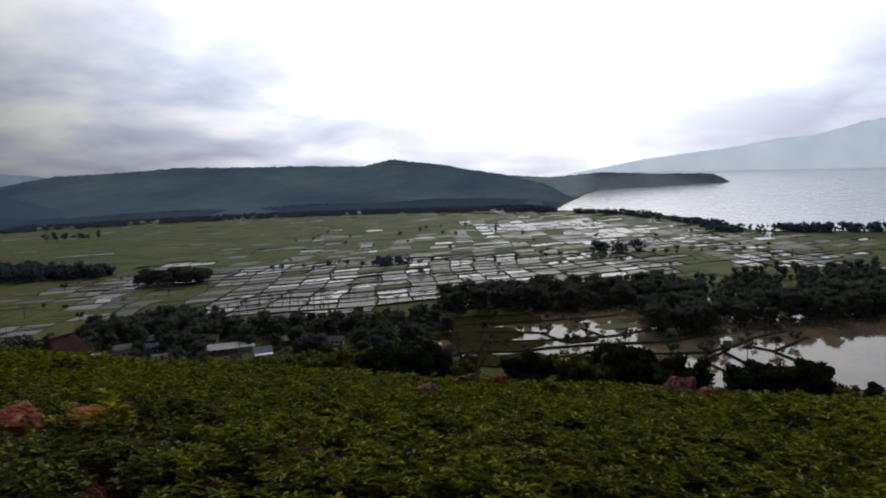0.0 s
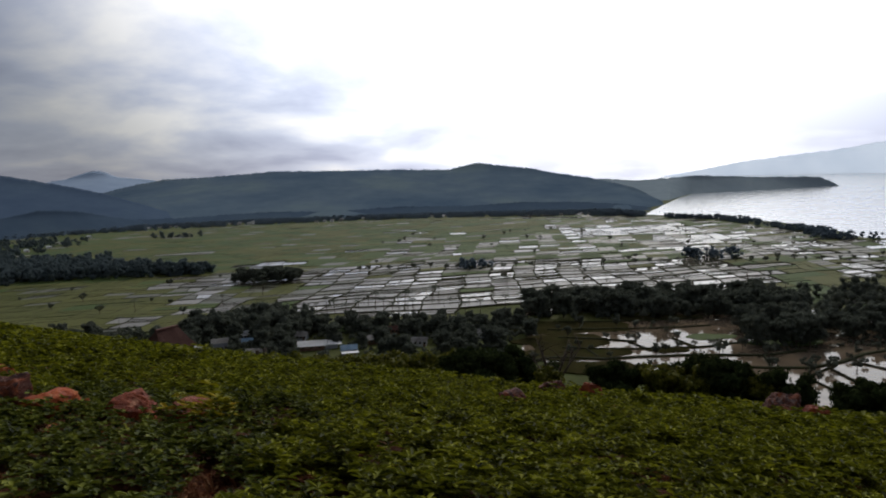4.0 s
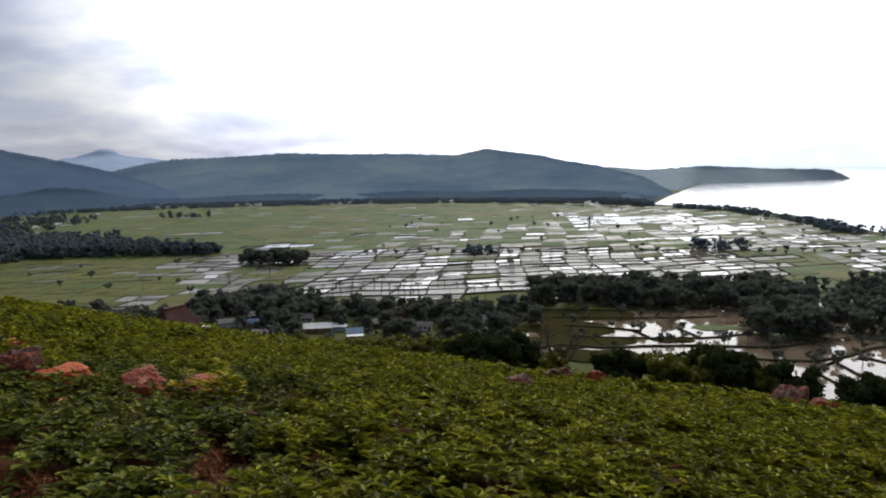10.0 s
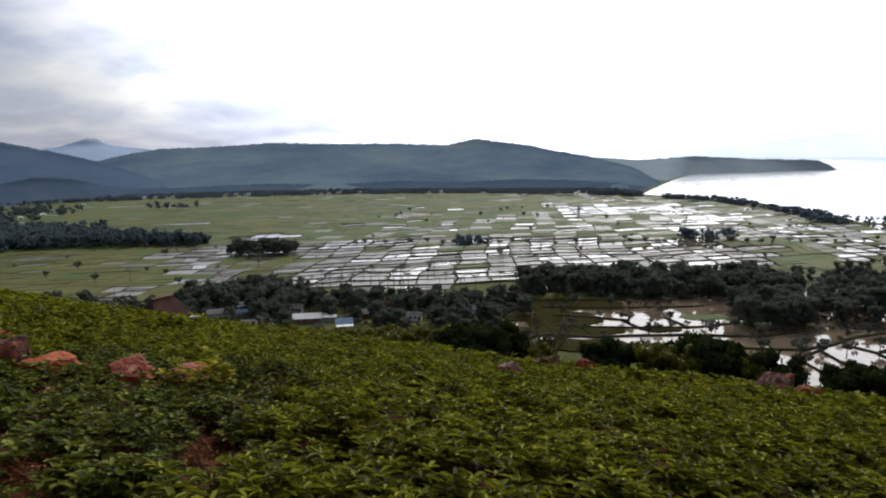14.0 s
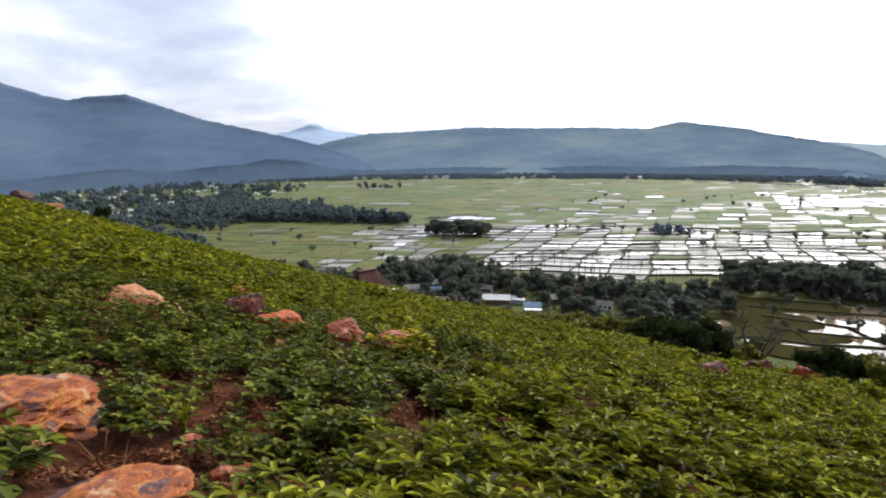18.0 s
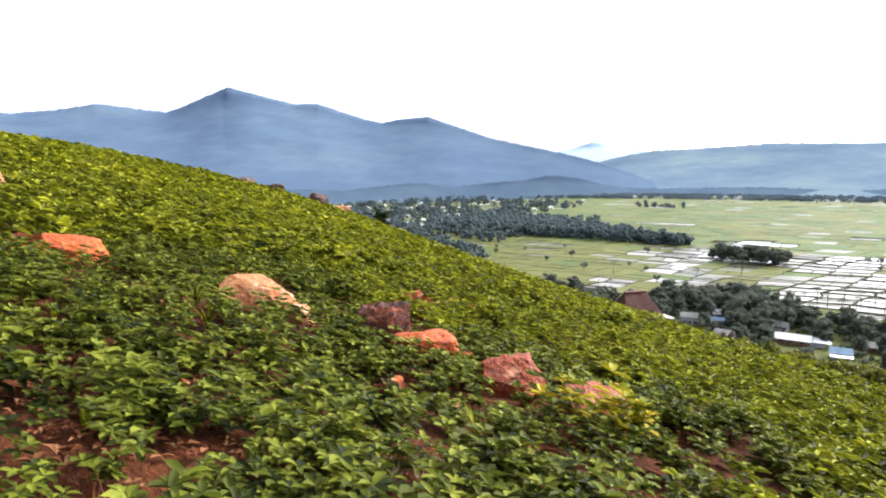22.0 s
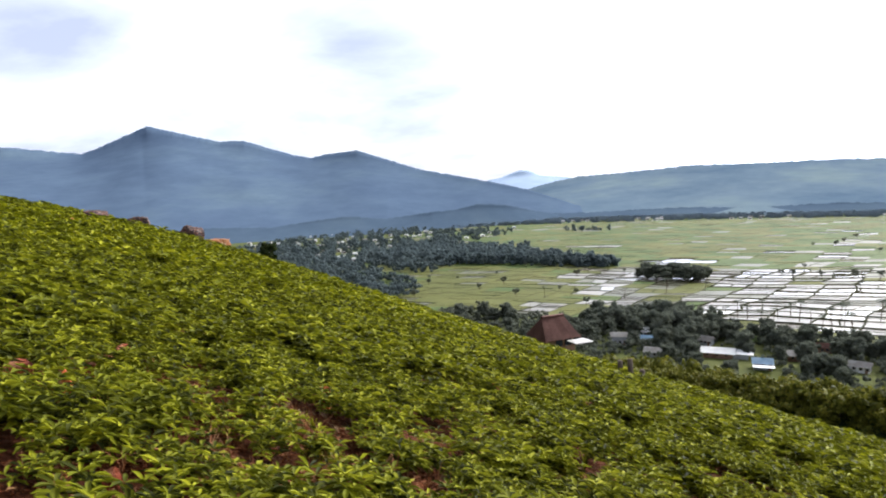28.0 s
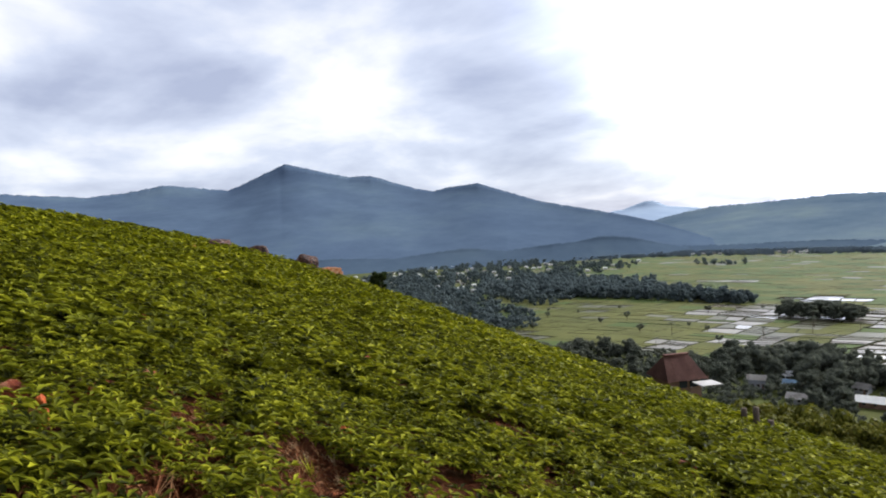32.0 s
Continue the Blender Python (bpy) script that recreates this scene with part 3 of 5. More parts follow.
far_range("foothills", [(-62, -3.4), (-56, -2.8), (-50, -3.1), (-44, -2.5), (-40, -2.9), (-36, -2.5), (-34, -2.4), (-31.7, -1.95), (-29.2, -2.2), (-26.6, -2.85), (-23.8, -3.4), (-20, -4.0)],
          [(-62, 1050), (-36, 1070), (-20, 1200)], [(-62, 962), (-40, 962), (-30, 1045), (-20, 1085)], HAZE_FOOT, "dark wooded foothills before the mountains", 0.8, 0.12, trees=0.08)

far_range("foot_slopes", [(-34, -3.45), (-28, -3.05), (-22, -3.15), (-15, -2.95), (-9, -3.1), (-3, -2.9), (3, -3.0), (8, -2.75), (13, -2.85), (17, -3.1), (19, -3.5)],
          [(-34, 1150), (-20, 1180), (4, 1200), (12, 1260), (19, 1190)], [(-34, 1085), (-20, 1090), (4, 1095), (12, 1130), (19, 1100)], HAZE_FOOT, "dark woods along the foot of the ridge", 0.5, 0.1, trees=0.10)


# ---- paddies ----
rng = np.random.default_rng(5)


def paddy_point(u, v):
    """Corner (u, v) of the uneven field grid: rows climb to the right, columns lean with the valley."""
    h1 = noise.noise(Vector((u * 0.23, v * 0.12, 1.3))) * 11 + noise.noise(Vector((u * 1.1, v * 0.9, 4.1))) * 5
    h2 = noise.noise(Vector((u * 0.17, v * 0.12, 8.6))) * 13 + noise.noise(Vector((u * 0.9, v * 0.7, 2.7))) * 4
    x, y = u * 19.0 + h1, v * 14.0 + h2
    return x * 0.97 + y * 0.12 - 70, x * 0.21 + y * 0.99 + 130


def shore_x(y):
    return np.interp(y, [150, 545, 600, 670, 735, 850, 905, 985, 1200], [520, 470, 400, 412, 420, 404, 352, 312, 300])


def in_village(x, y):
    return (-200 < x < 45 and y < 300 + 14 * math.sin(x * 0.05)) or (x < -110 and y < 330 - 0.2 * (x + 110) and x > -200 and y < 300)


def inside(poly, x, y):
    """Whether a place lies within a patch of the plan."""
    hit = False
    for (ax, ay), (bx, by) in zip(poly, poly[1:] + poly[:1]):
        if (ay > y) != (by > y) and x < ax + (y - ay) * (bx - ax) / (by - ay):
            hit = not hit
    return hit


# parts of the valley: outline, share of water, share of clear water in it, share of thin wet rice, share of yellow rice
VALLEY_PARTS = [
    ([(-140, 426), (-98, 432), (-84, 351), (-114, 344)], 0.05, 0.2, 0.25, 0.9),
    ([(-350, 478), (-220, 437), (-176, 442), (-186, 418), (-152, 362), (-118, 336), (-145, 296), (-240, 296), (-350, 440)], 0.06, 0.1, 0.10, 0.95),
    ([(-190, 478), (-118, 500), (-114, 425), (-118, 344), (-152, 360), (-186, 418)], 0.40, 0.15, 0.75, 0.8),
    ([(-114, 446), (-84, 336), (-50, 318), (-20, 326), (-30, 446)], 0.80, 0.12, 0.85, 0.5),
    ([(-30, 446), (-22, 318), (22, 324), (110, 350), (185, 335), (235, 430), (225, 470)], 0.78, 0.48, 0.85, 0.6),
    ([(-116, 500), (-114, 446), (225, 470), (160, 515), (-20, 520)], 0.58, 0.60, 0.6, 0.5),
    ([(-172, 516), (-146, 560), (-118, 540), (-128, 500)], 0.95, 0.9, 0.5, 0.5),
    ([(140, 690), (162, 785), (300, 775), (300, 700), (258, 685)], 0.85, 0.92, 0.3, 0.3),
    ([(212, 545), (262, 660), (318, 655), (240, 545)], 0.85, 0.92, 0.3, 0.3),
    ([(246, 412), (250, 500), (300, 500), (276, 415)], 0.10, 0.8, 0.3, 0.6),
    ([(266, 380), (275, 480), (345, 480), (345, 380)], 0.75, 0.7, 0.4, 0.5),
    ([(-104, 516), (-20, 522), (170, 520), (210, 690), (140, 700), (-44, 600)], 0.26, 0.5, 0.35, 0.15),
    ([(160, 470), (170, 520), (230, 680), (420, 690), (420, 460)], 0.42, 0.55, 0.6, 0.4),
    ([(140, 700), (140, 1100), (420, 1100), (420, 690)], 0.26, 0.8, 0.35, 0.4),
    ([(-40, 600), (-60, 760), (140, 760), (140, 690)], 0.10, 0.7, 0.2, 0.15),
]


def field_kind(x, y):
    """What grows or stands in a field: 0-2 rice, 3-4 water, by its part of the valley."""
    n = noise.noise(Vector((x * 0.010, y * 0.016, 9.0))) + 0.6 * noise.noise(Vector((x * 0.035, y * 0.06, 3.0)))
    wet, clear, thin, gold = 0.025, 0.5, 0.06, 0.3 + 0.5 * (n > 0.1)
    for poly, *shares in VALLEY_PARTS:
        if inside(poly, x, y):
            wet, clear, thin, gold = shares
            break
    if 0.62 * rng.random() + 0.19 + 0.55 * n < wet:
        return 3 if rng.random() < clear else 4
    return 2 if rng.random() < thin else (1 if rng.random() < gold else 0)


def bund_ridge(V, F, line, w, top):
    """Adds a low earth ridge along a line."""
    n = len(V)
    for i, p in enumerate(line):
        d = (line[min(i + 1, len(line) - 1)] - line[max(i - 1, 0)]).normalized()
        s = d.cross(Vector((0, 0, 1)))
        for off, z in ((-w - 0.3, -0.3), (-w * 0.5, top), (w * 0.5, top), (w + 0.3, -0.3)):
            V.append((p.x + s.x * off, p.y + s.y * off, z + 0.08 * rng.random()))
    for r in range(len(line) - 1):
        for c in range(3):
            k = n + r * 4 + c
            F.append((k, k + 1, k + 5, k + 4))


def cy_of(u, v):
    return paddy_point(u + 0.5, v + 0.5)[1]


def make_paddies():
    cells, splits = [], []
    kept = {}
    for u in range(-32, 30):
        for v in range(-2, 76):
            q = [paddy_point(u + i, v + j) for i, j in ((0, 0), (1, 0), (1, 1), (0, 1))]
            cx, cy = sum(p[0] for p in q) / 4, sum(p[1] for p in q) / 4
            d = math.hypot(cx, cy)
            if d > 1085 or d < 150 or cx > shore_x(cy) - 22 or cx < -620 or in_village(cx, cy):
                continue
            if any(ground_height(*p) > PLAIN_Z + 0.25 for p in q):
                continue
            if cy < 335 and cx > 14 and cy < 342 - 0.28 * (cx - 40):
                continue
            kind = field_kind(cx, cy)
            kept[(u, v)] = kind
            c = Vector((cx, cy, 0))
            inner = []
            for p in q:
                w = Vector((p[0], p[1], 0)) - c
                inner.append(c + w * (1 - (0.3 if kind > 1 else 0.05) / max(w.length, 2)))
            pieces = [(kind, inner)]
            if cx > -360:
                for way in (1, 0) if cy < 620 else (1,):
                    halves = []
                    for k, p in pieces:
                        if rng.random() < (0.45 if way else 0.6):
                            halves.append((k, p))
                            continue
                        p = p if way == 0 else p[1:] + p[:1]
                        s0, s1 = 0.38 + 0.24 * rng.random(), 0.38 + 0.24 * rng.random()
                        e0, e1 = p[0].lerp(p[1], s0), p[3].lerp(p[2], s1)
                        gap = (p[1] - p[0]).normalized() * 0.45
                        halves.append((k, [p[0], e0, e1, p[3]]))
                        halves.append((k if rng.random() < 0.7 else field_kind(cx, cy), [e0 + gap, p[1], p[2], e1 + gap]))
                        splits.append((e0 + gap * 0.5, e1 + gap * 0.5))
                    pieces = halves
            cells += [(d, k, p) for k, p in pieces]
    cells.sort(key=lambda s: s[0])
    names = ("rice_field", "rice_field", "rice_field", "flooded_field", "flooded_field")
    mats = RICE + POND
    labels = ("bright green rice", "yellow-green rice", "thin rice in shallow water", "", "muddy water")
    owner = new("paddy_fields")
    owner.location = (0, 0, PLAIN_Z)
    tagged(owner, "patchwork of flooded and green rice paddies between bunds", "paddy field", kind="structure")
    rest = {}
    for i, (d, k, q) in enumerate(cells):
        z = (0.42 if k < 2 else 0.3) + 0.04 * (i % 3)
        top = [(p.x, p.y, z) for p in q]
        low = [(p.x, p.y, -0.4) for p in q]
        faces = [(0, 1, 2, 3)] + [(a, a + 4, (a + 1) % 4 + 4, (a + 1) % 4) for a in range(4)]
        if i < 300:
            mesh_object(names[k], top + low, faces, mats[k], owner, labels[k] if i < 60 else "")
        else:
            V, F = rest.setdefault(k, ([], []))
            n = len(V)
            V.extend(top + low)
            F.extend(tuple(a + n for a in f) for f in faces)
    for k, (V, F) in rest.items():
        tagged(mesh_object("far_" + names[k], V, F, mats[k], owner), kind="stuff")
    # bunds along the grid's lines
    V, F = [], []
    for (u, v) in kept:
        for (i0, j0, i1, j1, other) in ((0, 0, 1, 0, None), (0, 0, 0, 1, None), (0, 1, 1, 1, (u, v + 1)), (1, 0, 1, 1, (u + 1, v))):
            if other in kept:
                continue
            beside = {(0, 0, 1, 0): (u, v - 1), (0, 0, 0, 1): (u - 1, v)}.get((i0, j0, i1, j1))
            wet = max(kept[(u, v)], kept.get(beside, 0)) > 2
            if not wet and rng.random() < (0.45 if cy_of(u, v) < 470 else 0.93):
                continue
            a, b = Vector((*paddy_point(u + i0, v + j0), 0)), Vector((*paddy_point(u + i1, v + j1), 0))
            s = (b - a).normalized().cross(Vector((0, 0, 1)))
            n = len(V)
            near_row = a.y < 520 and a.x > -125
            lane = j0 == j1 and (v + j0) % 5 == 0
            w, top = ((1.0 if lane else 0.45) + 0.4 * rng.random() if j0 == j1 else 0.35 + 0.45 * rng.random()) * (1.0 if wet else 0.6), (0.5 + 0.4 * rng.random()) * (1.0 if near_row else 0.7)
            for p in (a, a.lerp(b, 0.5) + s * (rng.random() - 0.5) * 1.5, b):
                for off, z in ((-w - 0.3, -0.3), (-w * 0.5, top), (w * 0.5, top), (w + 0.3, -0.3)):
                    V.append((p.x + s.x * off, p.y + s.y * off, z + 0.08 * rng.random()))
            for r in range(2):
                for c in range(3):
                    k = n + r * 4 + c
                    F.append((k, k + 1, k + 5, k + 4))
    for a, b in splits:
        bund_ridge(V, F, [a, a.lerp(b, 0.5) + Vector((rng.random() - 0.5, 0, 0)), b], 0.18 + 0.2 * rng.random(), 0.48)
    tagged(mesh_object("bunds", V, F, BUND, owner, "dark grassy earth bunds"), kind="stuff")


make_paddies()

# the wide muddy pond below the slope, with its hedged bunds
POND_BUNDS = [
    (0.7, (52.5, 268), (66.9, 264.1), (83.3, 258)),
    (0.7, (50.7, 251.1), (79.9, 247.1), (105.6, 246.8), (126.9, 252.3)),
    (1.1, (32.7, 234.8), (47, 238.9), (63.8, 234.7), (76.6, 236.6), (101.2, 236.3), (124.3, 232.8), (143.8, 238.2)),
    (1.2, (72.9, 224.8), (95.9, 223.3), (117, 218.5), (132.5, 216.5), (147.8, 222.5), (161.3, 230.8), (181, 237.1)),
    (0.6, (139, 216.6), (138.3, 200.1), (136.1, 186.7)),
    (0.7, (152.9, 220.3), (157.3, 211.8), (166.9, 217.8), (181.9, 225.7)),
    (0.5, (125.6, 206.8), (142.7, 218.5)),
    (0.5, (156.8, 211.1), (157.9, 196.1)),
    (0.5, (124.3, 232.8), (119.5, 218.4)),
    (0.5, (132.5, 216.5), (125.6, 206.8), (126.4, 190.6)),
    (0.6, (50, 282), (75, 280), (100, 279), (125, 281)),
    (0.5, (58, 296), (90, 294), (128, 296)),
    (0.5, (64, 280), (70, 296)),
    (0.5, (96, 279), (104, 296)),
    (0.5, (80, 258), (84, 247)),
    (0.5, (60, 250), (62, 238)),
    (0.5, (100, 262), (104, 247)),
]


def make_pond():
    edge = [(62, 216), (112, 182), (340, 120), (340, 262), (168, 312), (120, 324), (48, 330), (44, 312), (46, 300), (34, 252), (36, 238)]
    owner = mesh_object("flooded_pond", [(x, y, PLAIN_Z + 0.32) for x, y in edge], [tuple(range(len(edge)))], MUDDY)
    if owner.data.polygons[0].normal.z < 0:
        owner.data.flip_normals()
    tagged(owner, "wide flooded field of brown muddy water below the slope", "pond", kind="structure")
    for w, *line in POND_BUNDS:
        fine = []
        for a, b in zip(line, line[1:]):
            a, b = Vector((*a, 0)), Vector((*b, 0))
            n = max(2, int((b - a).length / 4))
            fine += [a.lerp(b, k / n) for k in range(n)]
        fine.append(Vector((*line[-1], 0)))
        fine = [p + Vector((0, 0.7 * noise.noise(p * 0.13), 0)) for p in fine]
        V, F = [], []
        bund_ridge(V, F, fine, w, 0.75)
        ob = mesh_object("bund", [(x, y, z + PLAIN_Z + 0.1) for x, y, z in V], F, BUND, owner)
    for k, (cx, cy, rx, ry, mat) in enumerate(((62, 288, 34, 13, MUD_FIELD), (74, 306, 34, 8, RICE[1]), (54, 262, 22, 12, MUD_FIELD), (116, 262, 10, 5, RICE[0]), (100, 316, 26, 4, RICE[2]), (52, 243, 24, 7, MUD_FIELD), (142, 250, 16, 5, RICE[0]), (54, 226, 20, 7, MUD_FIELD), (104, 300, 22, 5, MUD_FIELD), (92, 244, 9, 3, MUD_FIELD))):
        pts = []
        for i in range(28):
            a = 2 * math.pi * i / 28
            q = 1 + 0.35 * noise.noise(Vector((math.cos(a) * 1.6, math.sin(a) * 1.6, k * 3.0)))
            pts.append((cx + math.cos(a) * rx * q, cy + math.sin(a) * ry * q))
        V = [(x, y, PLAIN_Z + 0.40 + 0.02 * k) for x, y in pts] + [(x, y, PLAIN_Z - 0.2) for x, y in pts]
        F = [tuple(range(28))] + [(i, i + 28, (i + 1) % 28 + 28, (i + 1) % 28) for i in range(28)]
        mesh_object("grass_patch", V, F, mat, owner, "thin green growth in shallow water")


make_pond()


# ---- rocks ----
def rock_mesh(seed, w, d, h, blocky=0.5, cuts=9, lumpy=0.0):
    """A broken stone: a body between ball and block, cut by flat faces, with worn edges and pits."""
    bm = bmesh.new()
    bmesh.ops.create_icosphere(bm, subdivisions=5 if w > 0.5 else 4, radius=1.0)
    r = random.Random(seed)
    off = Vector((r.random() * 50, r.random() * 50, r.random() * 50))
    planes = []
    for _ in range(cuts):
        n = Vector((r.gauss(0, 1), r.gauss(0, 1), r.gauss(0.25, 0.7))).normalized()
        planes.append((n, 0.64 + 0.22 * r.random()))
    for v in bm.verts:
        p = v.co.copy()
        m = max(abs(p.x), abs(p.y), abs(p.z))
        p = p.lerp(p / m * 0.86, blocky)
        for n, k in planes:
            over = p.dot(n) - k
            if over > 0:
                p -= n * over * 0.97
        p += p.normalized() * (0.03 - lumpy * abs(noise.noise(p * 2.7 + off)) - 0.8 * lumpy * abs(noise.noise(p * 5.5 + off)) - 0.12 * abs(noise.noise(p * 1.5 + off)) - 0.11 * abs(noise.noise(p * 3.3 + off)) - 0.07 * abs(noise.noise(p * 7.0 + off)) + 0.02 * noise.noise(p * 17 + off))
        v.co = p
    lo = [min(v.co[k] for v in bm.verts) for k in range(3)]
    hi = [max(v.co[k] for v in bm.verts) for k in range(3)]
    for v in bm.verts:
        for k, full in enumerate((w, d, h)):
            v.co[k] = (v.co[k] - (lo[k] + hi[k]) / 2) * full / (hi[k] - lo[k])
    me = bpy.data.meshes.new("rock")
    bm.to_mesh(me)
    bm.free()
    me.polygons.foreach_set("use_smooth", [True] * len(me.polygons))
    me.set_sharp_from_angle(angle=radians(28))
    return me


ROCK_SPOTS = []


def place_rock(x, y, w, d, h, tone, label, blocky=0.5, roll=0.0, lumpy=0.0):
    """Sets a rock of width w (across the view from the walk), depth d and height h above the soil, a third more of it sunk."""
    seed = len(ROCK_SPOTS) + 3
    r = random.Random(seed * 7)
    turn = math.degrees(math.atan2(y - min(max(y - 3, 0.5), 9.5), x + 0.9)) - 90 + r.uniform(-8, 8)
    sunk = min(0.35 * h, 0.25)
    ob = new("rock", rock_mesh(seed, w, d, h + sunk, blocky, 9, lumpy))
    ob.data.materials.append(ROCKS[tone])
    ob.matrix_world = pose(x, y, float(ground_height(x, y)) + (h - sunk) / 2, r.uniform(-5, 5), 0, turn) @ pose(0, 0, 0, 0, roll, 0)
    ROCK_SPOTS.append((x, y, max(w, d)))
    return tagged(ob, label, "rock", "rocks on the slope")


for x, y, w, d, h, tone, label, *form in (
    (-3.95, 2.92, 1.20, 1.06, 0.28, "mixed", "large orange and purple weathered boulder among leaves", 0.4, 6, 0.20),
    (-6.12, 3.52, 1.20, 0.9, 0.46, "pale", "pale pinkish boulder half sunk in green plants", 0.3, 14),
    (-9.15, 6.12, 0.90, 0.6, 0.40, "orange", "orange rock with a pale crust on the slope", 0.4, 14),
    (-9.85, 5.75, 0.60, 0.5, 0.26, "red", "flat reddish rock beside a larger one", 0.4),
    (-10.1, 5.15, 0.42, 0.4, 0.44, "orange", "rust-orange rock partly hidden by plants", 0.5),
    (-14.6, 6.6, 0.60, 0.5, 0.60, "pale", "pale rock high on the green slope", 0.5),
    (-6.80, 7.16, 0.94, 0.55, 0.50, "pale", "cream and orange long rounded rock", 0.6, 8),
    (-6.42, 7.46, 0.30, 0.28, 0.24, "pale", "small grey stone leaning on a pale rock", 0.6),
    (-5.56, 7.84, 0.62, 0.55, 0.55, "dark", "dark purple-red upright boulder", 0.55, 6),
    (-5.06, 7.98, 0.74, 0.5, 0.36, "orange", "bright orange rock beside the dark boulder", 0.5, 5),
    (-4.68, 8.20, 0.18, 0.16, 0.27, "orange", "small orange stone between rocks", 0.4),
    (-4.02, 8.08, 0.68, 0.55, 0.37, "red", "brick-red angular rock in the plants", 0.85, 8),
    (-3.36, 8.34, 0.64, 0.55, 0.32, "red", "cracked pinkish red rock behind a yellow weed", 0.7, 12),
    (-2.55, 2.35, 0.80, 0.6, 0.16, "mixed", "brown and orange flat rock in the leaves", 0.4, 0, 0.1),
    (-2.35, 3.05, 0.26, 0.2, 0.12, "red", "small red stone in the leaves", 0.5),
    (-2.95, 3.40, 0.20, 0.18, 0.05, "red", "small red stone low in the leaves", 0.4),
):
    place_rock(x, y, w, d, h, tone, label, *form)
SMALL = {"orange": "small bright orange stone in the plants", "red": "small red stone in the plants", "pale": "small pale stone on the slope"}
for x, y, w, h, tone in (
    (-7.0, 9.98, 0.33, 0.40, "orange"), (-8.0, 10.62, 0.30, 0.27, "red"), (-7.2, 11.4, 0.18, 0.32, "orange"), (-3.84, 7.04, 0.14, 0.12, "orange"),
    (-4.05, 7.86, 0.15, 0.14, "red"), (-3.68, 7.85, 0.14, 0.16, "orange"), (-4.37, 6.89, 0.18, 0.14, "orange"), (-22.3, 19.9, 0.62, 0.50, "orange"),
    (-27.3, 21.9, 0.95, 0.42, "pale"), (-18.4, 19.3, 0.62, 0.36, "pale"), (-8.0, 11.36, 0.26, 0.24, "red"), (-8.0, 12.1, 0.27, 0.24, "red"),
    (-5.1, 18.7, 0.36, 0.34, "red"), (-6.5, 17.95, 0.24, 0.32, "red"), (-19.6, 18.3, 0.30, 0.36, "red"), (-6.5, 13.95, 0.21, 0.28, "orange"),
    (-5.26, 10.83, 0.14, 0.15, "red"), (-12.6, 14.0, 0.30, 0.28, "red"), (-10.6, 17.3, 0.28, 0.30, "red"), (-9.0, 12.9, 0.22, 0.2, "red"),
    (-36.5, 24.5, 0.9, 0.5, "red"), (-31.0, 20.5, 0.7, 0.4, "red"), (-7.4, 10.7, 0.26, 0.22, "red"),
):
    place_rock(x, y, w, w * 0.85, h, tone, SMALL[tone], 0.45)
for x, y, w, d, h, tone, label in (
    (1.52, 12.5, 0.58, 0.5, 0.52, "dark", "brownish red rock near the slope's edge"), (7.3, 17.0, 0.62, 0.5, 0.48, "dark", "low dark red rock at the slope's edge"),
    (9.2, 18.2, 0.72, 0.6, 0.60, "dark", "dark red rock on the edge of the slope"), (9.2, 16.0, 0.98, 0.8, 1.0, "dark", "big dark red pointed rock on the edge"),
    (10.4, 16.5, 1.2, 0.7, 0.66, "red", "long red rock on the edge of the slope"), (3.92, 13.1, 0.40, 0.35, 0.34, "red", "small red rock in the plants"),
    (3.5, 18.7, 0.95, 0.7, 0.75, "dark", "reddish rock outcrop by a bare tree"), (4.75, 18.9, 0.8, 0.6, 0.72, "red", "reddish rock by a bare tree"),
    (-45.1, 37.3, 2.1, 1.5, 1.5, "black", "dark outcrop with an orange face on the ridge"), (-43.8, 38.5, 2.4, 1.4, 0.95, "pale", "pale orange rock on the ridge"),
    (-44.9, 33.1, 1.6, 1.2, 1.1, "black", "dark rock on the ridge"), (-44.0, 29.4, 2.4, 1.4, 0.75, "black", "low dark rock on the ridge"),
):
    place_rock(x, y, w, d, h, tone, label, 0.4)


# ---- plants of the slope ----
def leaflet(base, direction, up, length, width, fine=True):
    """One leaf: two folded halves (fine), or one folded diamond."""
    d, side = direction.normalized(), direction.cross(up).normalized()
    n = side.cross(d).normalized()
    tip = base + d * length - n * length * 0.18
    mid = base + d * length * 0.5 + n * length * 0.05
    if fine:
        l1, l2 = base + d * length * 0.3 + side * width * 0.42 + n * width * 0.2, base + d * length * 0.68 + side * width * 0.48 + n * width * 0.15
        r1, r2 = base + d * length * 0.3 - side * width * 0.42 + n * width * 0.2, base + d * length * 0.68 - side * width * 0.48 + n * width * 0.15
        return [base, l1, l2, tip, r2, r1], [(0, 2, 1), (0, 3, 2), (0, 5, 4), (0, 4, 3)]
    l, r = mid + side * width * 0.5 + n * width * 0.2, mid - side * width * 0.5 + n * width * 0.2
    return [base, l, tip, r], [(0, 2, 1), (0, 3, 2)]


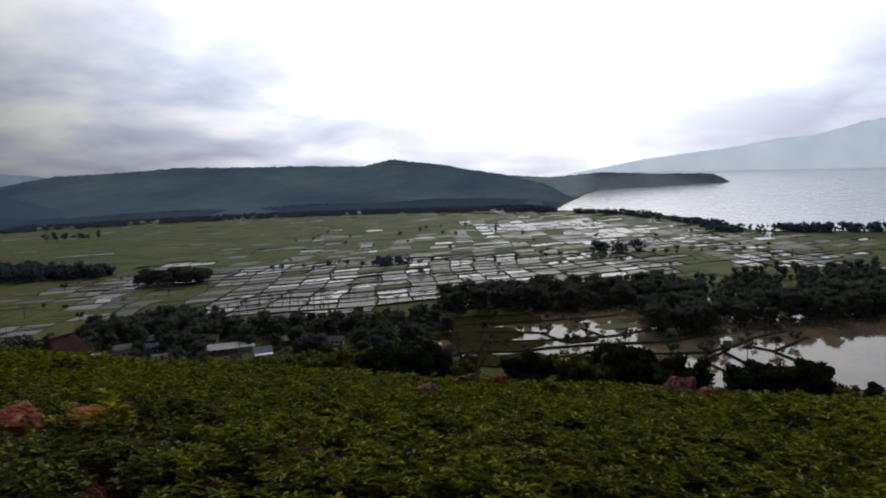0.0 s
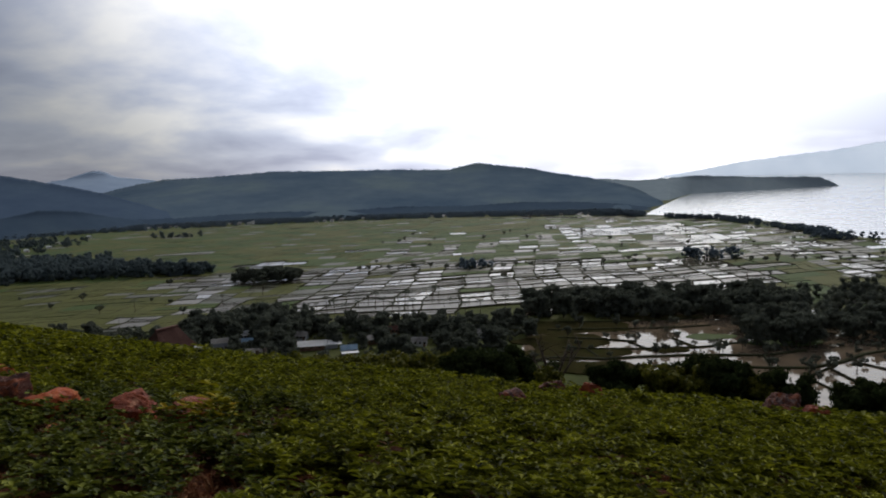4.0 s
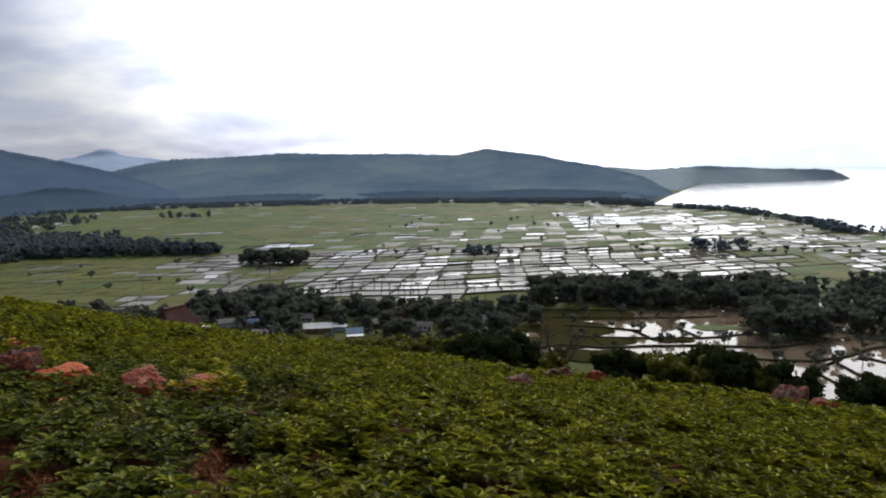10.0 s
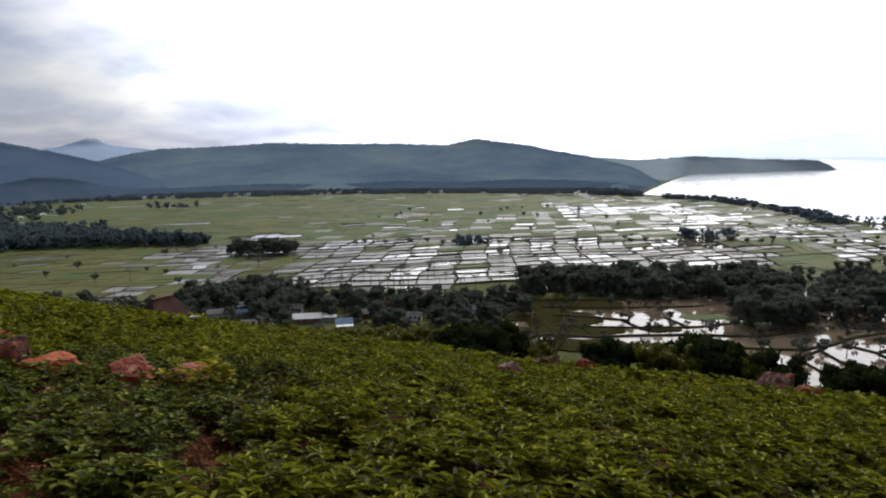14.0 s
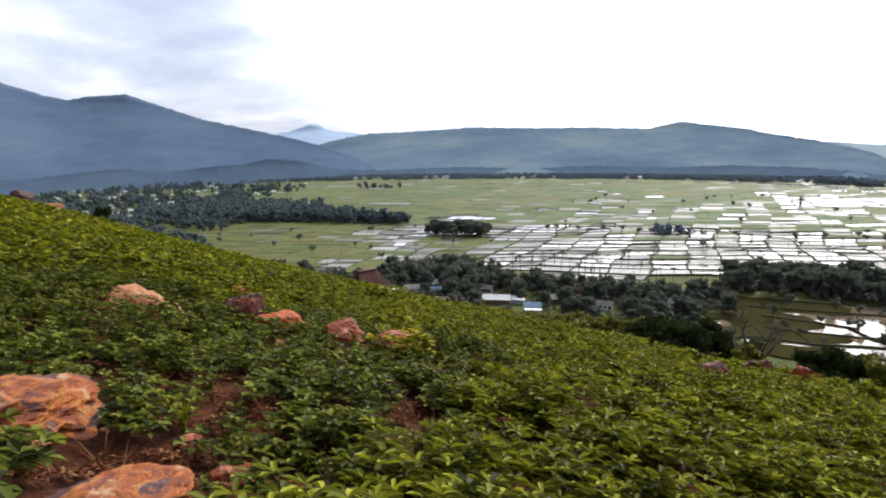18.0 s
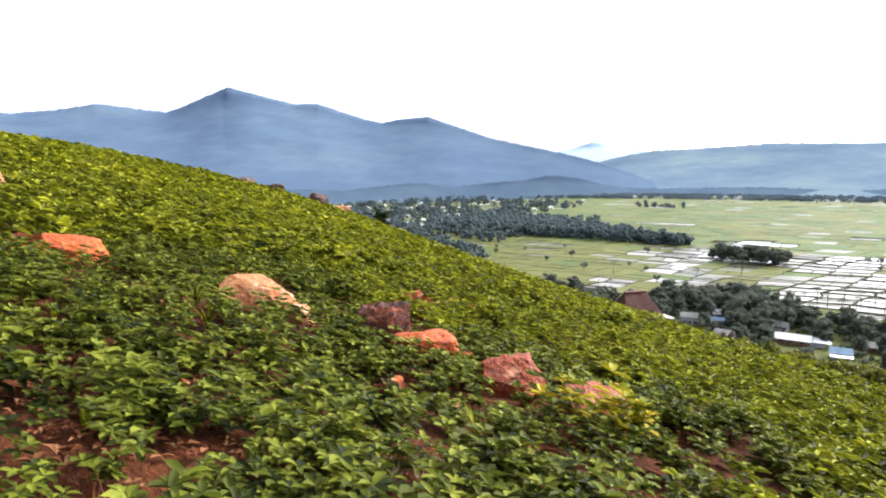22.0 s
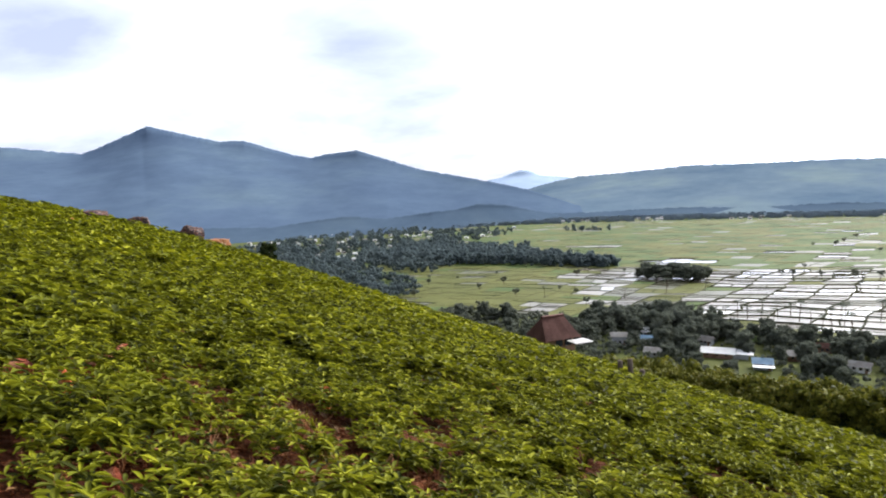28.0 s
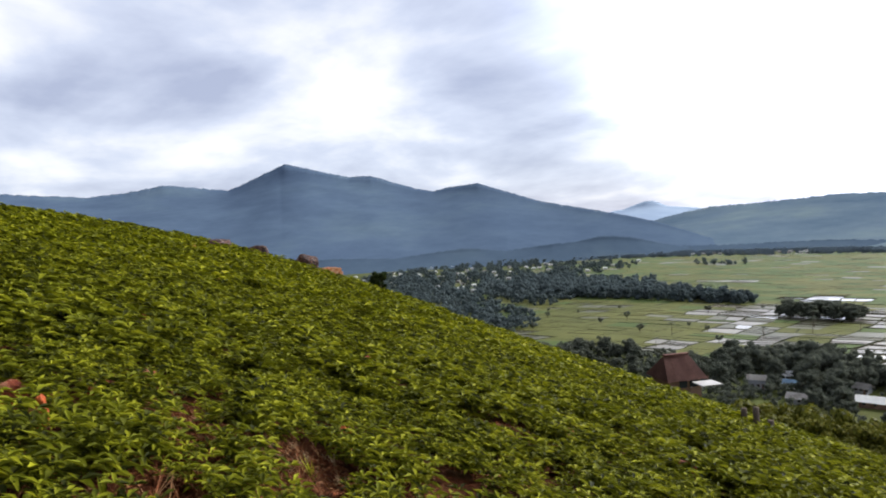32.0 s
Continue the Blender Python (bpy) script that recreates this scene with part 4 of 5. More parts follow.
def weed(seed, stems, leaves, size, leaf, fine, upright=0.6, wide=(0.38, 0.52)):
    """A low weed: stems spread from the root, each with whorls of leaves at its tip and below it."""
    r = random.Random(seed)
    out = []
    for s in range(stems):
        a = 2 * math.pi * (s + r.random() * 0.8) / stems
        lean = r.uniform(0.1, 1.0)
        h = size * r.uniform(0.6, 1.0) * upright
        tip = Vector((math.cos(a) * size * 0.6 * lean, math.sin(a) * size * 0.6 * lean, h * (1.15 - 0.45 * lean)))
        first = r.uniform(0, 6.28)
        for k in range(leaves):
            tier = k // 5
            b = tip * (1 - 0.30 * tier)
            t = first + 2.1 * tier + (k % 5) * 1.257 + r.uniform(-0.3, 0.3)
            d = Vector((math.cos(t), math.sin(t), r.uniform(0.05, 0.75) - 0.30 * tier))
            long = leaf * r.uniform(0.75, 1.15) * (1 + 0.15 * tier)
            out.append(leaflet(b, d, Vector((r.uniform(-.25, .25), r.uniform(-.25, .25), 1)), long, long * r.uniform(*wide), fine))
    return join_arrays(out)


def blade_tuft(seed, n, height, width):
    """A tuft of long bent grass blades."""
    r = random.Random(seed)
    out = []
    for _ in range(n):
        a, lean = r.uniform(0, 6.28), r.uniform(0.15, 0.8)
        h = height * r.uniform(0.6, 1.0)
        c, s = math.cos(a), math.sin(a)
        side = Vector((-s, c, 0)) * width * 0.5
        p = [Vector((c * lean * h * q * q * 0.8, s * lean * h * q * q * 0.8, h * (q - 0.25 * lean * q * q))) for q in (0, 0.5, 1)]
        out.append(([p[0] - side, p[0] + side, p[1] - side, p[1] + side, p[2]], [(0, 1, 3), (0, 3, 2), (2, 3, 4)]))
    return join_arrays(out)


def scatter(name, protos, pts, scale, mat, label, category="plants", tilt=0.15):
    """One sheet of many small plants that nobody could count."""
    g = np.random.default_rng(len(pts))
    V, F, n = [], [], 0
    which = g.integers(0, len(protos), len(pts))
    turn, size = g.uniform(0, 2 * np.pi, len(pts)), g.uniform(*scale, len(pts))
    tx, ty = g.normal(0, tilt, len(pts)), g.normal(0, tilt, len(pts))
    z = ground_height(pts[:, 0], pts[:, 1])
    for k, (pv, pf) in enumerate(protos):
        i = np.nonzero(which == k)[0]
        if not len(i):
            continue
        c, s = np.cos(turn[i])[:, None], np.sin(turn[i])[:, None]
        x, y, w = pv[:, 0][None] * size[i][:, None], pv[:, 1][None] * size[i][:, None], pv[:, 2][None] * size[i][:, None]
        X, Y = x * c - y * s + w * tx[i][:, None], x * s + y * c + w * ty[i][:, None]
        Z = w - 0.27 * (Y) - 0.13 * X
        W = np.stack([X + pts[i, 0][:, None], Y + pts[i, 1][:, None], Z + z[i][:, None] - 0.01], 2).reshape(-1, 3)
        V.append(W)
        F.append((pf[None] + (np.arange(len(i)) * len(pv))[:, None, None]).reshape(-1, 3) + n)
        n += len(W)
    ob = array_object(name, np.concatenate(V), np.concatenate(F), mat)
    return tagged(ob, label, category, kind="stuff")


def path_distance(x, y):
    """Distance from the walked line."""
    ax, ay, bx, by = 0.0, 0.0, -1.05, 10.3
    t = np.clip(((x - ax) * (bx - ax) + (y - ay) * (by - ay)) / ((bx - ax) ** 2 + (by - ay) ** 2), 0, 1)
    return np.hypot(x - ax - t * (bx - ax), y - ay - t * (by - ay))


BARE = [(-7.77, 12.64), (-6.24, 12.91), (-5.53, 12.82), (-4.83, 11.93), (-5.54, 11.7), (-4.57, 12.57), (-4.9, 13.9), (-2.75, 3.0), (-2.3, 6.7), (-6.9, 6.3), (-5.68, 18.3), (-1.9, 5.0), (-3.0, 4.2),
        (-7.13, 12.44), (-6.48, 12.55), (-5.8, 13.14), (-4.33, 12.63), (-5.33, 10.87), (-4.6, 11.74), (-7.82, 11.3), (-6.83, 17.1)]


def spots(count, x0, x1, y0, y1, near, far, seed, gaps=0.42):
    g = np.random.default_rng(seed)
    p = np.stack([g.uniform(x0, x1, count), g.uniform(y0, y1, count)], 1)
    d = path_distance(p[:, 0], p[:, 1])
    keep = (d > near) & (d < far)
    for x, y, w in ROCK_SPOTS:
        keep &= np.hypot(p[:, 0] - x, p[:, 1] - y) > w * 0.5 + 0.09
    for x, y in BARE:
        keep &= (np.hypot((p[:, 0] - x) * 0.8, p[:, 1] - y) > 0.34) | (g.random(count) < 0.15) | (gaps > 1)
    p = p[keep]
    bare = np.array([0.8 * noise.noise(Vector((x * 1.3, y * 1.3, 2.0))) + 0.6 * noise.noise(Vector((x * 3.1, y * 3.1, 6.0))) for x, y in p])
    p = p[(bare < gaps) | (g.random(len(p)) < 0.12)]
    # only where the slope faces the walk: ahead and to the sides
    return p[(p[:, 1] > -1.5 + 0.15 * np.abs(p[:, 0] + 4) * (p[:, 0] > 0))]


CLOSE_WEEDS = [weed(s, 8, 10, 0.30, 0.062, True, 0.9, (0.42, 0.56)) for s in range(8)]
NEAR_WEEDS = [weed(10 + s, 8, 10, 0.32, 0.062, False, 0.9, (0.42, 0.56)) for s in range(6)]
MID_WEEDS = [weed(20 + s, 7, 8, 0.40, 0.115, False, 0.85, (0.30, 0.42)) for s in range(6)]
FAR_WEEDS = [weed(40 + s, 5, 5, 0.50, 0.20, False, 0.8) for s in range(6)]
NARROW_CLOSE = [weed(110 + s, 8, 10, 0.34, 0.094, True, 0.9, (0.24, 0.34)) for s in range(8)]
NARROW_NEAR = [weed(120 + s, 7, 10, 0.36, 0.100, False, 0.9, (0.26, 0.36)) for s in range(6)]


def oval_zone(p):
    """Round-leaved plants grow among the rocks, narrow-leaved ones farther down."""
    edge = np.array([1.2 * noise.noise(Vector((x * 0.5, y * 0.5, 3.0))) for x, y in p])
    return (p[:, 0] < -1.6 + edge) & (p[:, 1] < 9.6 + edge)


close = spots(9000, -11, 10, -1.5, 20, -1, 4.6, 1, 0.44)
near = spots(8800, -12, 11, -1.5, 20, 4.3, 9.5, 5, 0.46)
scatter("round_leaved_plants", CLOSE_WEEDS, close[oval_zone(close)], (0.5, 1.5), LEAF_ROUND, "low green crop plants with oval leaves over red soil")
scatter("narrow_leaved_plants", NARROW_CLOSE, close[~oval_zone(close)], (0.5, 1.4), LEAF_FIELD, "low green plants with narrow pointed leaves")
scatter("field_plants", NEAR_WEEDS, near[oval_zone(near)], (0.5, 1.5), LEAF_ROUND, "dense low green leafy crop plants")
scatter("narrow_field_plants", NARROW_NEAR, near[~oval_zone(near)], (0.5, 1.4), LEAF_FIELD, "dense green plants with narrow leaves")
scatter("slope_plants", MID_WEEDS, spots(18000, -24, 23, -1.5, 34, 8.8, 23.0, 2, 0.36), (0.5, 1.9), LEAF_FIELD, "green leafy plants covering the slope")
scatter("far_slope_plants", FAR_WEEDS, spots(28000, -45, 44, -1.5, 46, 22.0, 40.0, 3, 0.3), (0.5, 1.7), LEAF_FAR, "green plants covering the slope farther up")
scatter("ridge_plants", [weed(50 + s, 6, 3, 0.55, 0.25, False, 0.75) for s in range(6)], spots(32000, -80, 60, -1.5, 90, 39.0, 84.0, 6, 0.42), (0.65, 1.6), LEAF_FAR, "green plants covering the crest and the far slope")
LITTER = [weed(95 + s, 5, 4, 0.20, 0.06, False, 0.35) for s in range(4)]
scatter("leaf_litter", LITTER, spots(4500, -11, 10, -1, 20, 0.3, 9.0, 7, 2.0), (0.5, 1.2), DEAD_LEAF, "dead brown leaves and stems on the soil", "leaf litter", 0.3)
TUFTS = [blade_tuft(60 + s, 16, 0.30, 0.022) for s in range(4)]
scatter("grass_tufts", TUFTS, spots(700, -11, 10, -1, 20, 1.0, 10.0, 4), (0.6, 1.2), LEAF_FIELD, "tufts of bright green grass between the plants", "grass")
DRY = [blade_tuft(80 + s, 14, 0.16, 0.010) for s in range(4)]
g4 = np.random.default_rng(44)
dry = np.concatenate([np.stack([g4.normal(x, 0.30, 26), g4.normal(y, 0.30, 26)], 1) for x, y in ((-4.6, 13.4), (-2.9, 5.6), (-2.2, 7.0), (-4.5, 6.6), (-3.2, 12.2), (-6.0, 13.0), (-1.5, 4.0), (-2.0, 14.5), (-7.4, 6.2))])
scatter("dry_straw", DRY, dry, (0.6, 1.3), STRAW, "patches of dry straw and twigs on the soil", "straw", 0.5)
twigs = np.concatenate([np.stack([g4.normal(x, 0.28, 20), g4.normal(y, 0.28, 20)], 1) for x, y in BARE])
scatter("dead_stems", [blade_tuft(70 + s, 7, 0.30, 0.008) for s in range(4)], twigs, (0.4, 1.2), DEAD_LEAF, "thin dead reddish stems on bare soil", "dead plants", 0.5)
scatter("fallen_leaves", LITTER, np.concatenate([twigs + g4.normal(0, 0.15, twigs.shape) for _ in range(2)]), (0.4, 1.0), DEAD_LEAF, "fallen brown leaves on bare soil", "leaf litter", 0.3)
yellow = np.stack([g4.normal(-2.85, 0.12, 5), g4.normal(7.95, 0.12, 5)], 1)
scatter("yellow_weed", [weed(90 + s, 6, 7, 0.40, 0.11, True, 1.15) for s in range(3)], yellow, (0.8, 1.3), LEAF_YELLOW, "tall yellowing weed behind a red rock", "plants")


pebble_spots = [(x + g4.normal(0, 0.3), y + g4.normal(0, 0.3)) for x, y in BARE for _ in range(9)]
bm = bmesh.new()
for x, y in pebble_spots:
    s = float(g4.uniform(0.012, 0.045))
    made = bmesh.ops.create_icosphere(bm, subdivisions=1, radius=1.0, matrix=Matrix.LocRotScale((x, y, float(ground_height(x, y)) + s * 0.3), None, (s, s * float(g4.uniform(0.6, 1.0)), s * 0.6)))
    for v in made["verts"]:
        v.co += Vector(g4.normal(0, s * 0.14, 3))
tagged(part("pebbles", bm, ROCKS["pale"], None), "small pale pebbles on bare soil", "pebbles", kind="stuff")


# ---- trees ----
def leaf_cloud(r, lumps, per, size, flat=0.8, loose=0.5, wide=0.3):
    """Leaves in clumps: lumps are (centre, radius)."""
    V, F = [], []
    g = np.random.default_rng(r.randint(0, 10**6))
    C = np.array([c for c, _ in lumps])
    R = np.array([q for _, q in lumps])
    i = np.repeat(np.arange(len(lumps)), per)
    d = g.normal(size=(len(i), 3))
    d /= np.linalg.norm(d, axis=1)[:, None]
    p = C[i] + d * (R[i] * g.uniform(0.45, 1.05, len(i)))[:, None] * np.array([1, 1, flat])
    out = d + loose * g.normal(size=d.shape)
    a = np.cross(out, g.normal(size=d.shape))
    a /= np.maximum(np.linalg.norm(a, axis=1), 1e-6)[:, None]
    b = np.cross(a, out)
    b /= np.maximum(np.linalg.norm(b, axis=1), 1e-6)[:, None]
    s = (size * g.uniform(0.6, 1.3, len(i)))[:, None]
    V = np.stack([p - a * s * 0.6, p + b * s * wide, p + a * s * 0.6, p - b * s * wide], 1).reshape(-1, 3)
    k = np.arange(len(i))[:, None] * 4
    F = np.concatenate([k + np.array([0, 1, 2]), k + np.array([0, 2, 3])])
    # twiggy hearts of the clumps
    core = bmesh.new()
    bmesh.ops.create_icosphere(core, subdivisions=1, radius=1.0)
    cv, cf = np.array([v.co[:] for v in core.verts]), np.array([[v.index for v in f.verts] for f in core.faces])
    core.free()
    hearts = (cv[None] * g.uniform(0.5, 0.85, (len(C), len(cv), 1)) * R[:, None, None] * np.array([1, 1, flat]) + C[:, None]).reshape(-1, 3)
    F = np.concatenate([F, (cf[None] + (np.arange(len(C)) * len(cv))[:, None, None]).reshape(-1, 3) + len(V)])
    return np.concatenate([V, hearts]), F


def make_tree(name, seed, height, spread, leaf, size, lumps, per, trunk=0.35, bare=False):
    """A tree with a tapered trunk, limbs and a crown of leaf clumps."""
    r = random.Random(seed)
    root = new(name)
    fork = height * (0.3 if bare else trunk)
    pieces = [tube([(0, 0, -0.4), (0.05 * height * r.uniform(-.3, .3), 0, fork * 0.5), (0, 0, fork)], [height * 0.035, height * 0.028, height * 0.022], 7)]
    ends = []
    for k in range(6 if bare else 5):
        a = 6.28 * k / (6 if bare else 5) + r.uniform(-0.4, 0.4)
        e = Vector((math.cos(a) * spread * r.uniform(0.35, 0.7), math.sin(a) * spread * r.uniform(0.35, 0.7), height * r.uniform(0.6, 0.92)))
        m = Vector((e.x * 0.45, e.y * 0.45, fork + (e.z - fork) * 0.42))
        pieces.append(tube([(0, 0, fork * 0.92), m, e], [height * 0.018, height * 0.011, height * 0.004], 5))
        ends.append(e)
        for _ in range(4 if bare else 1):
            q = e.lerp(m, r.uniform(0.0, 0.8))
            t = q + Vector((r.uniform(-1, 1), r.uniform(-1, 1), r.uniform(0.1, 1.1))) * height * 0.16
            pieces.append(tube([q, q.lerp(t, 0.55) + Vector((0, 0, 0.02 * height)), t], [height * 0.007, height * 0.004, height * 0.0015], 4))
    array_object("trunk", *join_arrays(pieces), BARK, root)
    if not bare:
        blobs = [(tuple(e), spread * r.uniform(0.26, 0.4)) for e in ends]
        for _ in range(lumps):
            a, q = r.uniform(0, 6.28), spread * math.sqrt(r.random()) * 0.78
            z = fork * 0.85 + (height - fork) * r.uniform(0.12, 0.92)
            q *= max(0.25, 1 - 0.75 * abs((z - fork) / (height - fork) - 0.4))
            blobs.append(((math.cos(a) * q, math.sin(a) * q, z), spread * r.uniform(0.12, 0.26)))
        array_object("crown", *leaf_cloud(r, blobs, per, size, 0.8, 0.45, 0.36), leaf, root)
    return root


def make_palm(seed, height):
    r = random.Random(seed)
    root = new("palm_tree")
    lean = Vector((r.uniform(-.08, .08) * height, r.uniform(-.08, .08) * height, height))
    array_object("trunk", *tube([(0, 0, -0.3), lean * 0.5 + Vector((0, 0, 0.2)), lean], [0.22, 0.16, 0.13], 6), BARK, root)
    pieces = []
    for k in range(16):
        a, rise = 6.28 * k / 16 + r.uniform(-.2, .2), r.uniform(-0.3, 0.9)
        L = height * 0.10 + 2.0
        prev = None
        pts = []
        for q in (0, 0.35, 0.7, 1.0):
            pts.append(lean + Vector((math.cos(a) * L * q, math.sin(a) * L * q, L * (rise * q - (0.55 + 0.4 * rise) * q * q))))
        side = Vector((-math.sin(a), math.cos(a), 0))
        for i in range(3):
            for sgn in (1, -1):
                for f in (0.2, 0.7):
                    b = pts[i].lerp(pts[i + 1], f)
                    along = (pts[i + 1] - pts[i]).normalized()
                    tip = b + side * sgn * L * 0.22 + along * L * 0.12 + Vector((0, 0, -L * 0.12))
                    c = b + along * L * 0.10
                    pieces.append(([b, c, tip], [(0, 1, 2)]))
    array_object("crown", *join_arrays(pieces), LEAF_TREE, root)
    return root


def stand(ob, x, y, scale=1.0, turn=0.0, sink=0.0):
    """Puts a tree on the ground."""
    ob.matrix_world = pose(x, y, float(ground_height(x, y)) - sink, 0, 0, turn) @ Matrix.Scale(scale, 4)
    return ob


def plant(models, places, label, category, group, scale=(0.8, 1.2), seed=1):
    """Stands copies of the model trees at the places; the models themselves take the first ones."""
    r = random.Random(seed)
    for i, (x, y) in enumerate(places):
        src = models[i % len(models)]
        s = r.uniform(*scale)
        if i < len(models):
            ob = src
        else:
            ob = copy_thing(src, Matrix())
        ob.scale = (1, 1, 1)
        stand(ob, x, y, s, r.uniform(0, 360))
        tagged(ob, label, category, group)


def within(n, seed, inside, x0, x1, y0, y1, apart):
    """Up to n places inside a patch, not too close together."""
    r = random.Random(seed)
    out = []
    for _ in range(n * 30):
        x, y = r.uniform(x0, x1), r.uniform(y0, y1)
        if inside(x, y) and all((x - a) ** 2 + (y - b) ** 2 > apart * apart for a, b in out):
            out.append((x, y))
            if len(out) == n:
                break
    return out


HOUSE_SPOTS = [(-52, 262, 9), (-37, 252, 8.5), (-89, 284, 7), (20, 275, 7), (-94, 266, 8), (-75, 254, 8), (-62, 278, 7), (-28, 268, 7), (-8, 262, 7), (-20, 284, 7)]


def clear_of_houses(x, y):
    if x > 30 and y < 268 or x > 42:
        return False
    for hx, hy, hr in HOUSE_SPOTS:
        if math.hypot(x - hx, y - hy) < (hr if hr > 8 else 5.0):
            return False
        t = (x * hx + y * hy) / (hx * hx + hy * hy)
        if 0.93 < t < 1.0 and math.hypot(x - t * hx, y - t * hy) < (6 if hr > 8 else 2.2):
            return False
    return True


VALLEY_TREES = [make_tree("tree", 100 + i, 9.5, 4.8, LEAF_TREE, 0.55, 72, 80, 0.14) for i in range(6)]
village = within(60, 11, lambda x, y: clear_of_houses(x, y) and y < 330 - 0.55 * abs(x + 88), -125, -55, 262, 335, 4.6)
village += within(70, 12, lambda x, y: clear_of_houses(x, y), -75, 50, 236, 304, 5.0)
village += within(24, 13, lambda x, y: clear_of_houses(x, y), -195, -112, 250, 292, 6.0)
belt = within(56, 14, lambda x, y: 306 - 0.12 * (x - 49) < y < 332 + 0.05 * (x - 49), 46, 178, 285, 345, 5.2)
woods = within(70, 15, lambda x, y: x > 126 + 0.28 * (y - 246), 126, 330, 244, 275, 6.2)
plant(VALLEY_TREES, village, "dark green broad-leaved tree among village houses", "tree", "village trees", (0.55, 1.0), 1)
plant([copy_thing(t, Matrix()) for t in VALLEY_TREES], belt, "dark green tree in the belt between paddies", "tree", "tree belt", (0.9, 1.4), 2)
plant([copy_thing(t, Matrix()) for t in VALLEY_TREES], woods, "dark green tree at the edge of the valley woods", "tree", "valley woods", (0.9, 1.45), 3)
island = within(22, 16, lambda x, y: True, -142, -98, 434, 452, 5.0)
plant([copy_thing(t, Matrix()) for t in VALLEY_TREES], island, "dark tree in a grove among the paddies", "tree", "island grove", (0.8, 1.2), 4)
SMALL_TREES = [make_tree("small_tree", 130 + i, 5.0, 2.2, LEAF_TREE, 0.42, 10, 60, 0.42) for i in range(4)]
lane = [(x + random.Random(i).uniform(-3, 3), 472 - 0.02 * x + random.Random(i + 99).uniform(-5, 5)) for i, x in enumerate(range(-60, 330, 11))]
field_trees = within(46, 17, lambda x, y: x < shore_x(y) - 30, -60, 360, 360, 760, 14.0)
near_trees = [(80.3, 258.1), (103.4, 246.9), (99.9, 268.9), (84.2, 236.8), (89.6, 241.4), (111.2, 246.6), (111.5, 239.3), (157.8, 228.6), (142.1, 218.6), (119.3, 219.3), (145.3, 210.6), (120.2, 241.4), (133.4, 256.4), (89.6, 278.4), (96.1, 244.6)]
hedge_trees = [(x + 1.5 * math.sin(7 * x), y) for w, *line in POND_BUNDS for (x0, y0), (x1, y1) in zip(line, line[1:]) for k in range(2) for x, y in [(x0 + (x1 - x0) * (0.25 + 0.5 * k), y0 + (y1 - y0) * (0.25 + 0.5 * k))]]
left_trees = within(24, 19, lambda x, y: True, -330, -115, 296, 470, 16.0)
plant(SMALL_TREES, lane, "small round tree along the field lane", "tree", "lane trees", (0.8, 1.3), 5)
plant([copy_thing(t, Matrix()) for t in SMALL_TREES], field_trees + near_trees + hedge_trees[::2] + left_trees, "small round tree standing between paddies", "tree", "field trees", (0.6, 1.3), 6)
PALMS = [make_palm(150 + i, 8.0 + i) for i in range(4)]
palms = within(46, 20, lambda x, y: y > 318 - 0.03 * x, -70, 120, 300, 352, 4.5) + within(30, 21, lambda x, y: True, -170, 200, 300, 430, 13.0)
plant(PALMS, palms, "coconut palm at the edge of flooded paddies", "palm tree", "palms", (0.6, 1.0), 7)

# bushes and trees on the lower slope
SLOPE_TREES = [make_tree("slope_tree", 170 + i, 5.5, (2.9, 2.1)[i % 2], (LEAF_DARK, LEAF_OLIVE)[i % 2], 0.34, 30, 150, (0.08, 0.34)[i % 2]) for i in range(6)]


def on_bearing(b, d):
    return d * math.sin(radians(b)), d * math.cos(radians(b))


def by_height(rows, seed, models, label):
    """Trees from rows of bearing, distance and the height angle that their tops reach."""
    r = random.Random(seed)
    for i, (b, d, top) in enumerate(rows):
        x, y = on_bearing(b, d)
        tall = d * math.tan(radians(top)) - float(ground_height(x, y))
        ob = models[i % len(models)] if i < len(models) else copy_thing(models[i % len(models)], Matrix())
        ob.scale = (1, 1, 1)
        stand(ob, x, y, max(0.45, tall / 5.6), r.uniform(0, 360))
        tagged(ob, label, "tree", "slope trees")


dark = [(2.1, 62, -15.9), (3.4, 66, -15.8), (5, 60, -16.2), (6.3, 64, -15.5), (9.2, 63, -17), (15.8, 60, -16.8), (17, 62, -16.6), (23.2, 62, -16), (24.3, 64, -15.5), (25.7, 61, -15.7), (30.2, 60, -16.5), (34.5, 54, -16.7), (35.4, 56, -16.2), (36.5, 54, -16.4), (38.4, 54, -16.2), (39.4, 55, -15.6),
        (30.5, 60, -17.6), (35.2, 56, -17.3), (38.0, 60, -16.9), (40.5, 58, -17.2), (44, 58, -16.8), (-0.5, 70, -17.0), (-2.5, 72, -17.0), (-4.5, 74, -16.8)]
olive = [(-19 + 0.85 * i + 0.3 * math.sin(i * 3.1), 97 - 1.1 * i + 2 * math.sin(i * 1.7), -15.3 - 0.045 * i + 0.35 * math.sin(i * 2.3)) for i in range(27)]
olive += [(-18 + 0.95 * i + 0.3 * math.sin(i * 2.1), 88 - 1.0 * i, -16.2 + 0.3 * math.sin(i * 1.9)) for i in range(22)]
olive += [(-14 + 1.0 * i + 0.3 * math.sin(i * 2.7), 79 - 0.7 * i, -17.3 + 0.3 * math.sin(i * 1.3)) for i in range(18)]
olive += [(19.8, 60, -16.9), (21.2, 60, -16.5), (23, 60, -16.7), (28.2, 60, -17.1), (10.2, 60, -17.3), (42.0, 52, -17.8), (36.5, 66, -18.4)]
